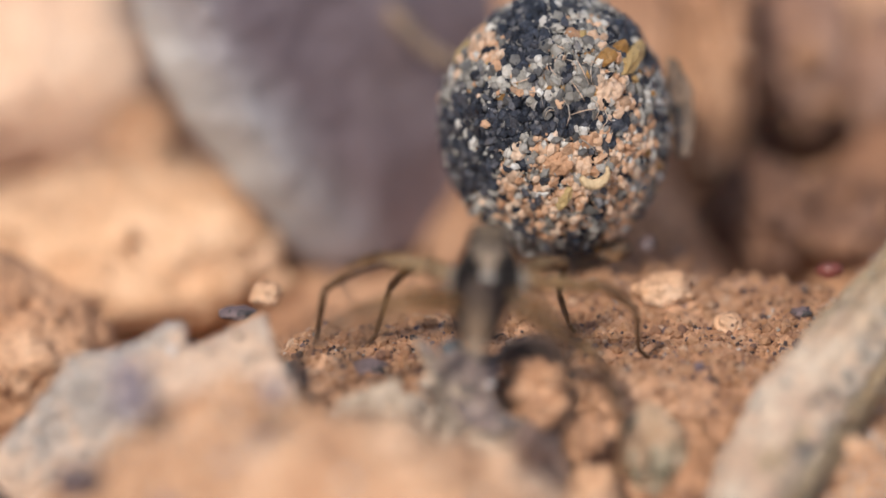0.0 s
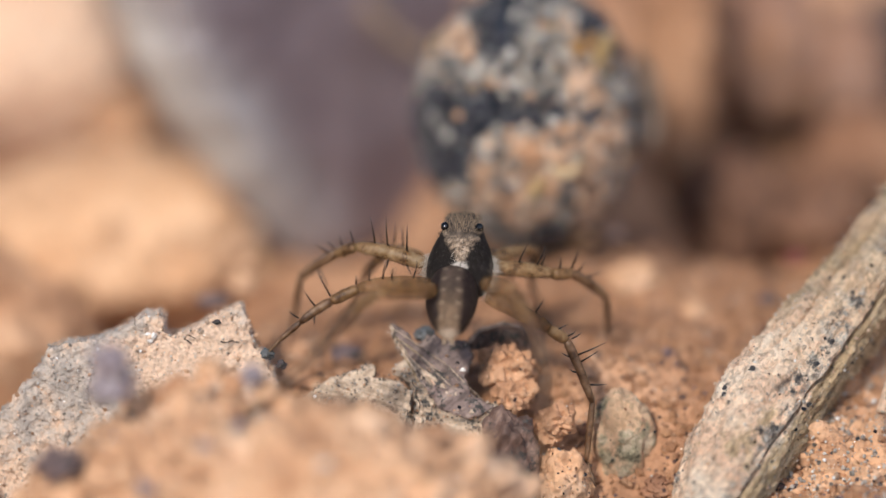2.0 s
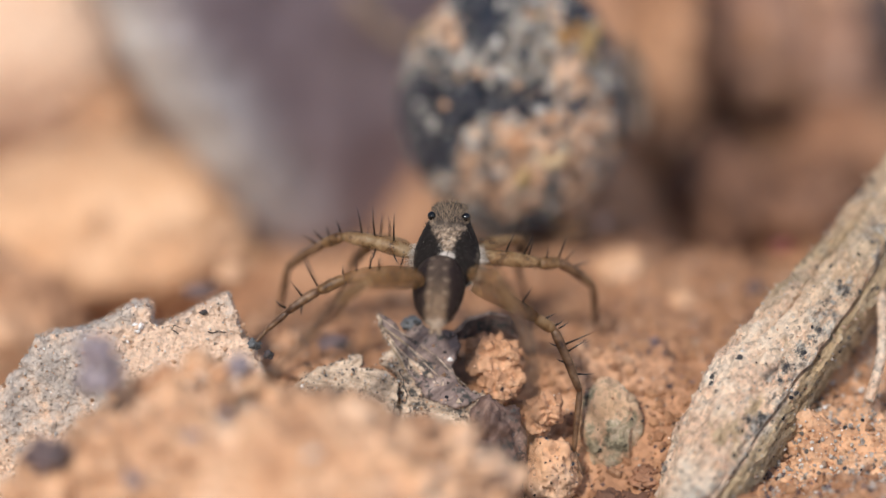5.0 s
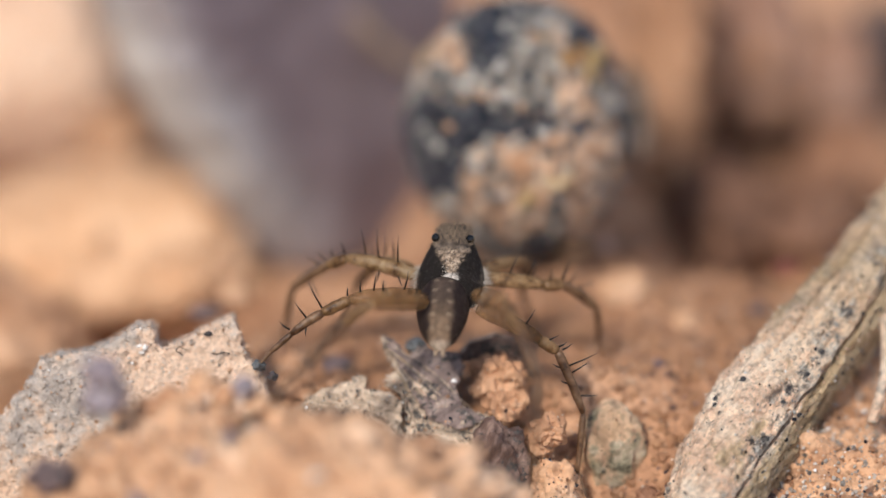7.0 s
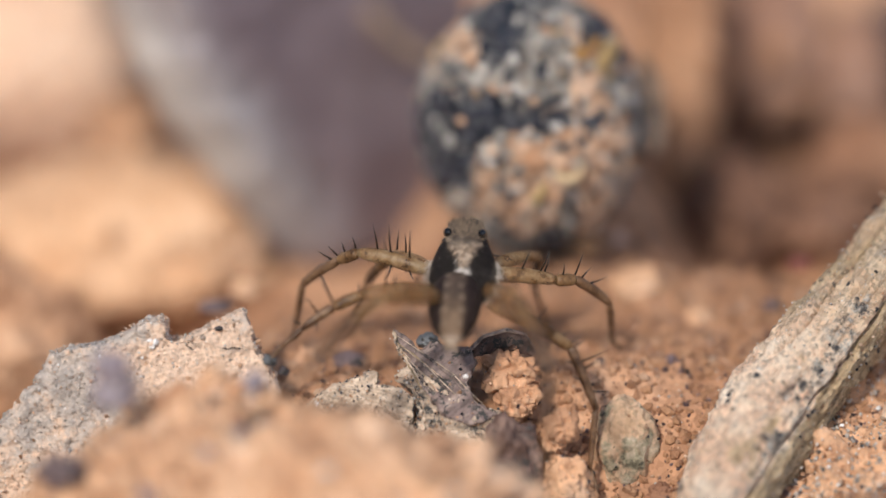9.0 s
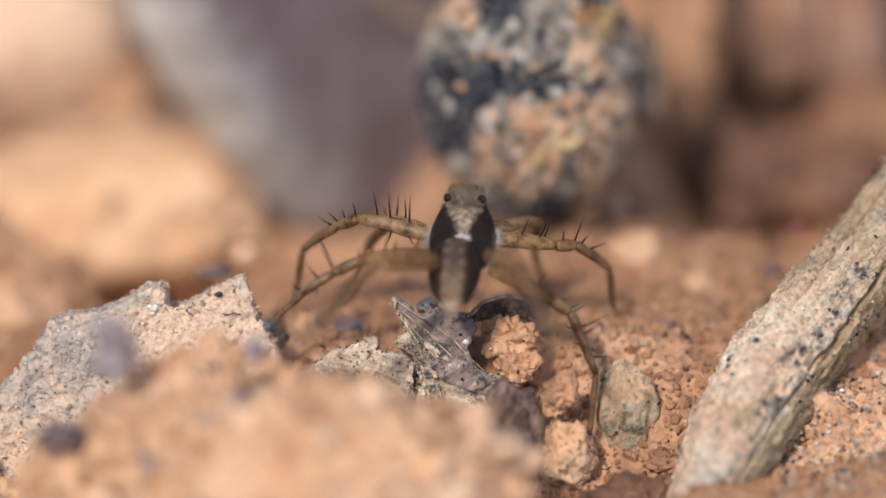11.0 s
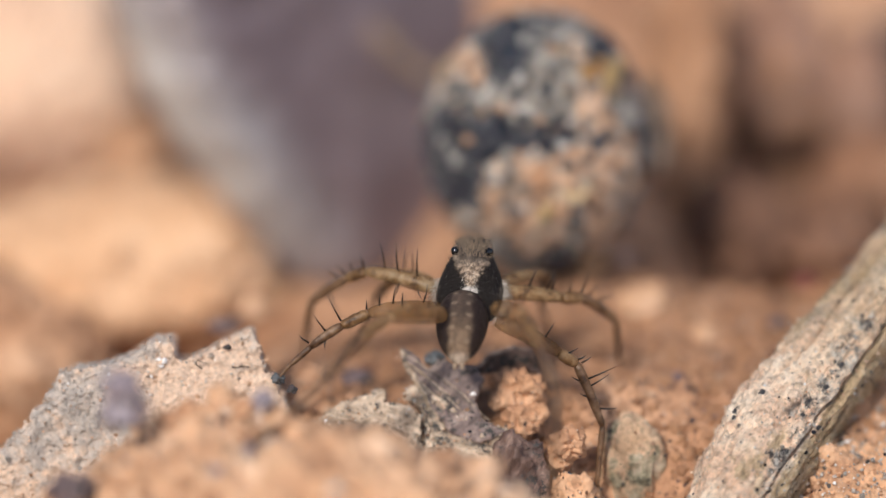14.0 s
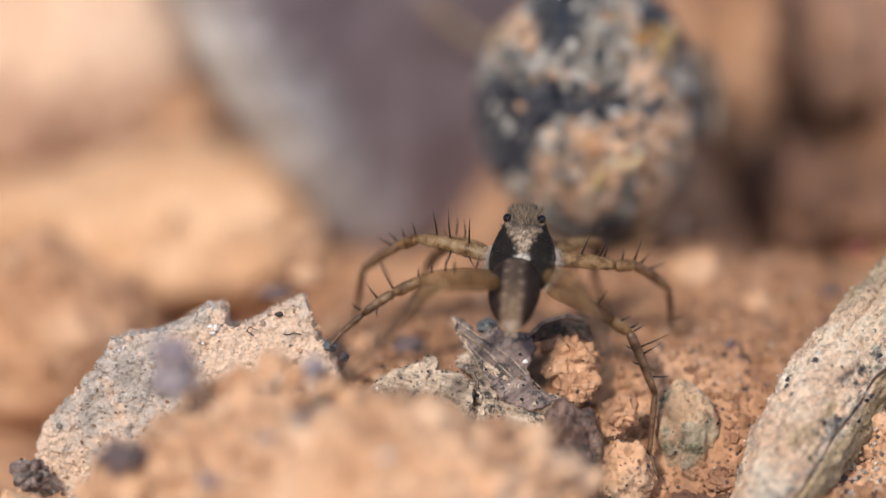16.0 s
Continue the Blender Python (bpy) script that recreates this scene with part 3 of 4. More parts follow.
        v.co.y += 1.0 * v.co.x + np.interp(v.co.z, [0.0, 3.0, 8.0], [0.9, 1.3, 1.75]) * max(0.0, 2.2 - (v.co.x - edge)) ** 1.15
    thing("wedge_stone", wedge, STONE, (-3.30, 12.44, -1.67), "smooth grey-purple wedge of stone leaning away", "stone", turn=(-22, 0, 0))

    # the broken crust with its jagged upper edge
    o = Vector((-8.03, -1.69, -0.30))
    outline = [(-5.0, -6.5), (-4.95, -3.4), (-4.78, -1.9), (-4.61, -1.07), (-4.45, -0.49), (-4.12, -0.16), (-3.79, 0.08), (-3.72, 0.25), (-3.29, 0.88), (-2.83, 1.11), (-2.88, 1.35), (-2.5, 1.73), (-2.49, 1.98), (-2.21, 2.06), (-1.64, 2.19), (-0.9, 2.29), (-0.15, 2.62), (0.05, 2.69), (0.21, 2.88), (0.67, 3.05), (0.79, 2.88), (0.84, 2.52), (1.03, 2.35), (1.58, 2.55), (2.07, 2.8), (2.57, 3.04), (3.05, 3.24), (3.24, 2.88), (3.34, 2.52), (3.5, 2.05), (3.72, 1.81), (3.96, 1.23), (4.2, 0.4), (4.3, -6.5)]
    crust = thing("soil_crust", slab(outline, 1.6, 0.10, 5, 0.13, 0.10), CRUST, o, "broken gritty crust of grey and orange grains", "soil crust", turn=(-22, 0, 0))
    stud(crust, 290, (CRUST, CRUST, QUARTZ, CLAY, CRUST), (0.04, 0.15), 3, "grain")
    dust(crust, ((ASH_PALE, 900), (QUARTZ, 1500), (CLAY, 1100), (CRUST, 2500), (CHAR, 45), (WHITE_GRAIN, 320)), (0.012, 0.045), 5)
    dust(crust, ((CRUST, 700), (QUARTZ, 120), (CLAY, 160)), (0.04, 0.10), 13)
    for k, (x, z, r) in enumerate(((0.35, 2.42, 0.10), (0.52, 2.36, 0.13), (0.44, 2.24, 0.09), (-2.3, 1.72, 0.07), (-1.1, 1.98, 0.08), (-0.8, 1.86, 0.06), (0.15, 1.92, 0.06))):
        part("quartz_grain", chip(random.Random(300 + k), r), WHITE_GRAIN, crust, "white quartz grain", Matrix.Translation(Vector((x, -0.04, z)) * MM), False)
    part("charred_grain", lump((0.13, 0.07, 0.08), 310, 0.3, 0.2, 3, 0.2), DARK, crust, "black grain", Matrix.Translation(Vector((2.38, -0.03, 2.77)) * MM))

    thing("soil_crumb", lump((0.34, 0.31, 0.34), 60, 0.3, 0.14, 4, 0.1), SOIL, (-6.66, -6.22, 2.88), "small crumb of orange earth on the clod", "crumb", "crumbs of earth")
    thing("soil_crumb", lump((0.4, 0.36, 0.4), 61, 0.3, 0.14, 4, 0.1), SOIL_PALE, (-5.69, -6.07, 3.20), "small crumb of orange earth on the clod", "crumb", "crumbs of earth")
    thing("soil_crumb", lump((0.45, 0.41, 0.45), 62, 0.3, 0.14, 4, 0.1), SOIL_PALE, (-6.18, -6.32, 2.64), "small crumb of orange earth on the clod", "crumb", "crumbs of earth")
    thing("soil_crumb", lump((0.36, 0.32, 0.36), 63, 0.3, 0.14, 4, 0.1), SOIL, (-5.08, -6.23, 2.85), "small crumb of orange earth on the clod", "crumb", "crumbs of earth")
    thing("soil_crumb", lump((0.42, 0.38, 0.42), 64, 0.3, 0.14, 4, 0.1), SOIL_PALE, (-4.11, -6.32, 2.64), "small crumb of orange earth on the clod", "crumb", "crumbs of earth")
    thing("soil_crumb", lump((0.38, 0.34, 0.38), 65, 0.3, 0.14, 4, 0.1), SOIL, (-7.26, -6.38, 2.52), "small crumb of orange earth on the clod", "crumb", "crumbs of earth")
    thing("soil_crumb", lump((0.3, 0.27, 0.3), 66, 0.3, 0.14, 4, 0.1), SOIL_PALE, (-7.83, -6.46, 2.35), "small crumb of orange earth on the clod", "crumb", "crumbs of earth")
    thing("soil_crumb", lump((0.42, 0.38, 0.42), 67, 0.3, 0.14, 4, 0.1), SOIL_PALE, (-3.54, -6.50, 2.26), "small crumb of orange earth on the clod", "crumb", "crumbs of earth")
    thing("purple_stone", lump((0.72, 0.6, 0.9), 21, 0.4, 0.12, 4, 0.4), PURPLE, (-8.45, -7.69, 3.76), "small purple-grey stone on the clod", "stone", "small stones")
    thing("dark_stone", lump((0.75, 0.6, 0.5), 22, 0.45, 0.2, 4, 0.4), PLUM, (-9.98, -7.77, 1.13), "small dark brown stone on the clod", "stone", "small stones")
    thing("purple_stone", lump((0.35, 0.3, 0.35), 23, 0.25, 0.06, 3, 0.15), PURPLE, (-4.50, -6.58, 3.30), "small blue-grey stone on the clod", "stone", "small stones")

    thing("soil_crumb", lump((0.42, 0.36, 0.34), 68, 0.25, 0.1, 4, 0.1), QUARTZ, (-4.13, -7.31, 2.16), "cream-white crumb on the clod", "crumb", "crumbs of earth")
    thing("purple_stone", lump((0.34, 0.3, 0.34), 69, 0.25, 0.06, 3, 0.15), PURPLE, (-10.02, -7.75, -0.31), "small blue-grey stone on the clod", "stone", "small stones")
    bank = thing("soil_clod", lump((3.0, 2.2, 2.5), 70, 0.2, 0.2, 6), SOIL_PALE, (13.3, -1.49, -3.05), "gritty clod of orange earth full of quartz sparkles", "clod", "clods of earth")
    stud(bank, 295, (QUARTZ, ASH_PALE, SOIL_MID, CLAY, ASH), (0.05, 0.15), 71, "grain")
    dust(bank, ((QUARTZ, 1500), (WHITE_GRAIN, 110), (CHAR, 160), (CLAY, 1300), (SOIL_MID, 700), (ASH_PALE, 900)), (0.02, 0.095), 72)

    crumb = thing("soil_crumb", lump((0.55, 0.45, 0.45), 73, 0.35, 0.2, 5, 0.2), LEAF, (-12.92, -3.31, -1.64), "dark purple-brown crumb beside the crust", "crumb", "crumbs of earth")
    stud(crumb, 40, (CHAR, QUARTZ, BROWN_HUSK), (0.04, 0.12), 74, "grain")
    bank = thing("soil_clod", lump((2.0, 1.6, 2.2), 75, 0.2, 0.16, 5), SOIL_PALE, (-12.77, -3.99, -4.15), "gritty clod of orange earth beside the crust", "clod", "clods of earth")
    stud(bank, 90, (QUARTZ, SOIL_PALE, CLAY, ASH), (0.04, 0.14), 76, "grain")
    dust(bank, ((QUARTZ, 160), (CHAR, 60), (CLAY, 500), (ASH, 200)), (0.02, 0.08), 77)

    # bark flakes under the animal
    outline = [(-2.07, 0.02), (-1.58, 0.4), (-1.08, 0.65), (-0.34, 0.98), (-0.09, 1.11), (0.07, 0.98), (-0.01, 0.65), (0.49, 0.6), (0.73, 0.57), (1.05, 0.28), (1.13, -0.35), (1.18, -1.8), (-2.15, -1.6)]
    flake = thing("bark_flake", slab(outline, 0.5, 0.07, 6, 0.16, 0.09), FLAKE_PALE, (-1.06, -1.43, 0.11), "pale weathered flake of bark with black specks", "bark flake", "bark flakes", turn=(-30, 0, 0))
    stud(flake, 150, (CHAR, ASH, ASH_PALE, QUARTZ, CLAY, CLAY), (0.02, 0.075), 21, "grain")
    dust(flake, ((CHAR, 380), (ASH_PALE, 260), (QUARTZ, 160), (CLAY, 260)), (0.014, 0.05), 8)
    outline = [(-1.5, 1.98), (-1.3, 1.49), (-0.51, 0.55), (0.15, 0.05), (0.97, -0.35), (1.6, -0.49), (1.46, -0.9), (1.3, -1.6), (-0.81, -1.6), (-0.81, -0.4), (-0.88, -0.08), (-1.14, 0.3), (-1.47, 0.49), (-1.31, 0.82), (-1.09, 0.95), (-1.4, 1.36)]
    flake = thing("bark_flake", slab(outline, 0.4, 0.07, 7, 0.16, 0.08), FLAKE_PALE, (0.93, -1.22, 0.34), "split beige flake of bark with a long pointed tip", "bark flake", "bark flakes", turn=(-34, 0, 0))
    stud(flake, 110, (CHAR, QUARTZ, CLAY, CLAY, ASH_PALE), (0.02, 0.075), 22, "grain")
    dust(flake, ((CHAR, 240), (ASH, 160), (QUARTZ, 160), (CLAY, 240)), (0.014, 0.05), 9)
    for k in range(9):
        # splintered ribs from the tip down to the broad end
        f, side = k / 8, 0.05 * math.sin(k * 2.1)
        p, q = Vector((-1.44 + 0.25 * f, -0.06, 1.85 - 0.75 * f)), Vector((1.35 - 1.6 * f, -0.05 + 0.02 * (k % 3), -0.45 - 0.12 * f))
        path = [p.lerp(q, g) + Vector((side * g, -0.03 * math.sin(g * 6 + k), side + 0.14 * math.sin(3.1 * g))) for g in (0, 0.2, 0.4, 0.6, 0.8, 1)]
        path = path[k % 3:] if k % 2 else path[:6 - k % 3]
        path = [p + noise.noise_vector(p * 2.5 + Vector((k, 0, 0))) * 0.08 for p in path]
        part("fibre", tube(path, [0.006] + [0.014 + 0.006 * (k % 3)] * (len(path) - 2) + [0.006], 8, 1.0, 0.4, k), (FLAKE_PALE, FLAKE_GREY, STALK)[k % 3], flake)
    leafy = slab([(-1.53, 1.4), (-1.22, 1.26), (-0.84, 0.83), (-0.51, 1.12), (0.07, 0.98), (0.65, 0.85), (0.81, 0.44), (0.59, -0.24), (0.81, -0.84), (1.47, -1.13), (0.72, -1.5), (0.0, -1.2), (-0.68, -0.4), (-1.34, 0.85)], 0.25, 0.1, 14, 0.12, 0.07)
    leaf = thing("leaf_scrap", leafy, LEAF, (1.01, -0.90, 0.83), "purple-grey scrap of dead leaf under the spider", "leaf scrap", "leaf scraps", turn=(-40, 0, 0))
    stud(leaf, 70, (QUARTZ, CLAY, ASH_PALE, CHAR), (0.02, 0.07), 23, "grain")
    # a dark scrap that arches over the crumb of earth
    spine_line = [(1.25, -0.25, 0.5), (1.62, -0.2, 1.25), (2.07, 0.0, 1.66), (2.74, 0.1, 1.84), (3.30, 0.2, 1.66), (3.62, 0.2, 1.1)]
    bm = bmesh.new()
    rows = []
    for k in range(41):
        f = k / 40 * 5
        i = min(int(f), 4)
        p = Vector(spine_line[i]).lerp(Vector(spine_line[i + 1]), f - i)
        out = Vector((p.x - 2.45, 0, p.z - 0.6)).normalized()
        deep = (0.18 + 0.62 * math.sin(math.pi * min(1.0, (40 - k) / 30))) * (1 + 0.25 * noise.noise(Vector((k * 0.3, 2, 0))))
        rows.append([bm.verts.new(p - out * deep * g + Vector((0, -0.5 * g * (1 - g) - 0.15 * g, 0)) + noise.noise_vector(p * 3 + Vector((g * 3, 0, 0))) * 0.05) for g in (0, 0.15, 0.35, 0.55, 0.8, 1.0)])
    for a, b in zip(rows, rows[1:]):
        for g in range(5):
            bm.faces.new((a[g], a[g + 1], b[g + 1], b[g]))
    bmesh.ops.solidify(bm, geom=bm.faces[:], thickness=0.10)
    bmesh.ops.recalc_face_normals(bm, faces=bm.faces)
    bmesh.ops.translate(bm, verts=bm.verts, vec=(-2.34, -0.22, -1.36))
    arch = thing("leaf_scrap", bm, HUSK, (2.34, 0.22, 1.36), "dark curled scrap of leaf arching over a crumb of earth", "leaf scrap", "leaf scraps")
    part("rim", tube([Vector(p) - Vector((2.34, 0.20, 1.34)) for p in spine_line], [0.05, 0.07, 0.06, 0.07, 0.06, 0.03], 10, 1.0, 0.4, 5), FLAKE_DARK, arch, "pale torn edge")
    for k, (x, y, z, r) in enumerate(((2.65, -0.40, 0.72, 0.72), (3.15, -0.5, 0.70, 0.62), (2.95, -1.1, 0.0, 0.62), (3.35, -0.9, 0.15, 0.5), (4.35, -2.2, -0.15, 0.55), (4.05, -1.9, -0.75, 0.5))):
        lumpy = thing("soil_crumb", lump((r, r * 0.9, r), 400 + k, 0.3, 0.08, 5, 0.32), (SOIL, SOIL_MID)[k % 2], (x, y, z), "crumb of orange earth among the bark flakes", "crumb", "crumbs of earth")
        dust(lumpy, ((SOIL_PALE, 60), (SOIL_MID, 60), (QUARTZ, 10)), (0.015, 0.05), 410 + k)
    thing("seed_husk", lump((1.0, 0.8, 1.8), 25, 0.25, 0.12, 5, 0.1), HUSK, (2.85, -2.43, -1.5), "dark wrinkled seed husk", "seed husk")
    pebble = thing("pebble", lump((0.85, 0.8, 1.1), 26, 0.16, 0.14, 5), SOIL_PALE, (4.50, -2.53, -2.08), "orange clay pebble with black specks", "pebble", "pebbles")
    stud(pebble, 60, (CHAR, SOIL_PALE, CLAY, ASH, SOIL), (0.025, 0.09), 32, "grain")
    dust(pebble, ((CHAR, 40), (CLAY, 120), (QUARTZ, 20)), (0.018, 0.06), 12)
    pebble = thing("pebble", lump((0.95, 0.9, 1.6), 36, 0.09, 0.13, 5), LICHEN, (6.20, -1.25, -1.36), "tan pebble with grey-green lichen", "pebble", "pebbles")
    stud(pebble, 24, (CHAR, CLAY, SOIL), (0.03, 0.08), 33, "grain")

    # crumbs added under the pebbles, dark to paint the gap's shade
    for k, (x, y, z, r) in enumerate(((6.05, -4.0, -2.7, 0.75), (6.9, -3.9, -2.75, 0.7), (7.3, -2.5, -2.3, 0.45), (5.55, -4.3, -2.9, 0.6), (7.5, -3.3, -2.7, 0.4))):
        shade_crumb = thing("soil_crumb", lump((r * 1.2, r, r * 0.8), 430 + k, 0.3, 0.16, 5, 0.15), SOIL_SHADE if k != 2 else SOIL_BROWN, (x, y, z), "crumb of earth under the pebbles, coloured dark for the shaded gap", "crumb", "crumbs of earth")
        dust(shade_crumb, ((SOIL_BROWN, 60), (QUARTZ, 8)), (0.02, 0.07), 440 + k)
    thing("purple_stone", lump((0.28, 0.26, 0.26), 41, 0.25, 0.06, 3, 0.15), PLUM, (6.29, 8.23, 1.15), "rounded purple grain beside the pellet", "stone", "small stones")
    thing("amber_husk", lump((0.65, 0.5, 0.30), 42, 0.25, 0.06, 4, 0.15), BROWN_HUSK, (5.22, 7.81, 1.19), "brown seed husk under the pellet", "seed husk")
    thing("red_grain", lump((0.42, 0.3, 0.26), 43, 0.25, 0.06, 3, 0.15), RED, (11.65, 7.00, 0.85), "glossy dark red grain on the earth", "grain", "loose grains")
    thing("mica_grain", lump((0.36, 0.3, 0.24), 44, 0.25, 0.06, 3, 0.3), PLUM, (10.72, 4.85, 0.44), "grey mica grain on the earth", "grain", "loose grains")
    thing("soil_crumb", lump((0.46, 0.4, 0.36), 45, 0.2, 0.1, 4, 0.1), SOIL_PALE, (8.59, 4.54, 0.24), "pale crumb of earth", "crumb", "crumbs of earth")
    thing("soil_crumb", lump((0.9, 0.6, 0.55), 46, 0.25, 0.12, 4, 0.1), SOIL_PALE, (6.73, 6.31, 0.52), "pinkish crumb of earth", "crumb", "crumbs of earth")
    thing("purple_stone", lump((0.6, 0.4, 0.2), 47, 0.25, 0.06, 3, 0.15), PLUM, (-5.86, 5.13, 0.35), "flat purple chip on the earth", "stone", "small stones")
    thing("soil_crumb", lump((0.5, 0.4, 0.4), 48, 0.2, 0.1, 4, 0.1), SOIL_PALE, (-5.00, 6.27, 0.44), "pale crumb of earth", "crumb", "crumbs of earth")
    thing("dark_stone", lump((0.22, 0.17, 0.19), 79, 0.4, 0.3, 4, 0.35), SLATE, (-4.16, -1.53, 1.62), "small dark glossy grain on the crust", "stone", "small stones")
    thing("dark_stone", lump((0.17, 0.13, 0.14), 80, 0.4, 0.3, 4, 0.35), DARK, (-3.76, -1.55, 1.32), "small dark glossy grain on the crust", "stone", "small stones")
    thing("white_grain", chip(random.Random(51), 0.08), WHITE_GRAIN, (-2.77, -2.20, 0.59), "tiny white quartz grain", "grain", "loose grains", smooth=False)
    thing("white_grain", chip(random.Random(52), 0.08), WHITE_GRAIN, (1.55, -1.25, 1.00), "tiny white quartz grain", "grain", "loose grains", smooth=False)
    thing("blue_grey_stone", lump((0.36, 0.3, 0.30), 53, 0.3, 0.12, 4, 0.3), SLATE, (0.46, 0.27, 1.46), "blue-grey grain under the spider", "stone", "small stones")
    thing("purple_stone", lump((0.55, 0.4, 0.3), 54, 0.25, 0.06, 3, 0.15), PLUM, (-1.87, 1.74, 0.10), "flat dark purple chip on the earth", "stone", "small stones")

    # thin black tubes: root hairs on the stalk, dark cracks drawn on crust and flakes
    for path in (((-6.43, -0.97, 1.74), (-6.59, -0.93, 1.84), (-6.49, -0.88, 1.95), (-6.21, -0.92, 1.86)),
                 ((-5.55, -0.94, 1.77), (-5.22, -0.94, 1.79), (-4.92, -0.94, 1.75)),
                 ((10.24, -0.62, 0.96), (10.00, -0.74, 0.92), (9.77, -0.83, 0.73), (9.54, -0.78, 0.59)),
                 ((10.27, -0.58, 1.05), (10.07, -0.62, 1.20), (9.94, -0.67, 1.09), (9.84, -0.63, 1.17)),
                 ((10.40, -0.73, 0.94), (10.16, -0.89, 0.83), (10.06, -0.81, 1.01), (9.87, -0.76, 0.88)),
                 ((8.59, -2.07, -0.59), (8.39, -2.12, -0.46), (8.26, -2.17, -0.58), (8.16, -2.06, -0.56)),
                 ((8.56, -2.11, -0.68), (8.36, -2.22, -0.68), (8.23, -2.17, -0.80)),
                 ((0.03, -1.56, 0.81), (0.20, -1.66, 0.57), (0.15, -1.74, 0.39), (0.26, -1.79, 0.16), (0.21, -1.93, -0.15))):
        ends = [Vector(p) for p in path]
        pts = [a.lerp(b, k / 5) + noise.noise_vector(a.lerp(b, k / 5) * 4) * 0.07 for a, b in zip(ends, ends[1:]) for k in range(5)]
        thing("black_strand", tube([p - pts[0] for p in pts], [0.018 - 0.008 * k / len(pts) for k in range(len(pts))], 7, 1.0, 0.2), SPINE, pts[0], "thin black curled strand: root hair on the stalk, crack line elsewhere", "root hair", "root hairs")

    twig = [Vector((-4.66, 19.34, 6.44)).lerp(Vector((1.15, 15.31, 3.55)), k / 14) + Vector((0, 0, 0.15 * math.sin(k))) for k in range(15)]
    thing("twig", tube([p - twig[0] for p in twig], [0.36 - 0.008 * k for k in range(15)], 14, 1.0, 0.3, 3), TWIG, twig[0], "brown bent twig lying against the wedge of stone", "twig")
    thing("dark_stone", lump((1.0, 0.9, 2.0), 72, 0.25, 0.1, 5, 0.1), DARK, (15.27, 20.67, 2.06), "dark blue-grey stone among the clods", "stone", "small stones")

    # the stalk
    build_stalk(Vector((7.92, -4.55, -2.96)), Vector((17.98, 6.97, 6.92)))
    build_stem(Vector((13.79, -1.69, -0.22)), Vector((14.74, 4.16, 5.53)))


def build_stalk(a, b):
    """A split stalk: a broad crusted middle between two smoother ribs, with open fissures."""
    along = (b - a).normalized()
    ahead = Vector((0, 0.91355, -0.40674))
    across = along.cross(ahead).normalized()
    front = across.cross(along).normalized()
    if front.dot(ahead) > 0:
        front.negate()
    bm = bmesh.new()
    n, segs = 200, 220
    rings = []
    for i in range(n + 1):
        f = i / n
        p = (b - a) * f
        at = f * (b - a).length
        ring = []
        for k in range(segs):
            w = 2 * math.pi * k / segs
            c, g = math.cos(w), math.sin(w)
            q = Vector((c * 1.3, g * 1.3, at * 0.25))
            r = 1.32 + 0.16 * noise.fractal(q, 0.9, 2.1, 3)
            r += 0.13 * noise.fractal(Vector((c * 5, g * 5, at * 1.6)), 0.5, 2.1, 6)
            r += max(0.0, c) * float(np.interp(at, (0, 0.5, 2.5, 4.75, 7, 10.2, 14), (-0.6, -0.42, 0.24, 0.44, 0.26, -0.18, -0.3)))
            if g > 0:
                d1 = c + 0.42 + 0.10 * noise.noise(Vector((at * 0.5, 3, 0)))
                d2 = c - 0.72 + 0.08 * noise.noise(Vector((at * 0.6, 8, 0)))
                r -= 0.9 * math.exp(-(d1 / 0.032) ** 2) * (0.4 + 0.6 * step(-0.3, 0.3, noise.noise(Vector((at * 0.7, 5, 0)))))
                r -= 0.45 * math.exp(-(d2 / 0.03) ** 2) * step(5.0, 7.5, at)
                r += 0.09 * step(0.1, -0.1, abs(c - 0.1) - 0.45) * step(-0.2, 0.3, noise.noise(q * 1.8))
            ring.append(bm.verts.new(p + across * (c * r) + front * (g * r)))
        rings.append(ring)
    for r0, r1 in zip(rings, rings[1:]):
        for k in range(segs):
            bm.faces.new((r0[k], r0[(k + 1) % segs], r1[(k + 1) % segs], r1[k]))
    bm.faces.new(rings[0])
    bm.faces.new(rings[-1])
    bmesh.ops.recalc_face_normals(bm, faces=bm.faces)
    turn = Matrix((across, front, along)).transposed()
    bmesh.ops.transform(bm, matrix=turn.inverted().to_4x4(), verts=bm.verts)
    stalk = thing("dry_stalk", bm, STALK, a, "split weathered straw-coloured stalk crusted with earth", "stalk")
    stalk.matrix_world = Matrix.Translation(a * MM) @ turn.to_4x4()
    dust(stalk, ((CHAR, 260), (ASH_PALE, 500), (QUARTZ, 550), (CLAY, 700), (STALK, 1600), (WHITE_GRAIN, 60)), (0.012, 0.05), 11)
    # grains stuck to it
    rng = random.Random(77)
    kinds = {m.name: [mesh_of(chip(rng, 1.0), m, False) for _ in range(4)] for m in (CHAR, QUARTZ, CLAY)}
    length = (b - a).length
    for _ in range(290):
        at = rng.uniform(0.5, length * 0.7)
        w = rng.uniform(0.1, 3.0)
        size = rng.choice((0.025, 0.03, 0.045, 0.07)) * rng.uniform(0.8, 1.3)
        pick = rng.choices(("charcoal_grain", "quartz_grain", "clay_grain"), (3.0, 3, 4))[0]
        r = 1.34 + 0.16 * noise.fractal(Vector((math.cos(w) * 1.3, math.sin(w) * 1.3, at * 0.25)), 0.9, 2.1, 3)
        g = new("grain", rng.choice(kinds[pick]))
        g.parent = stalk
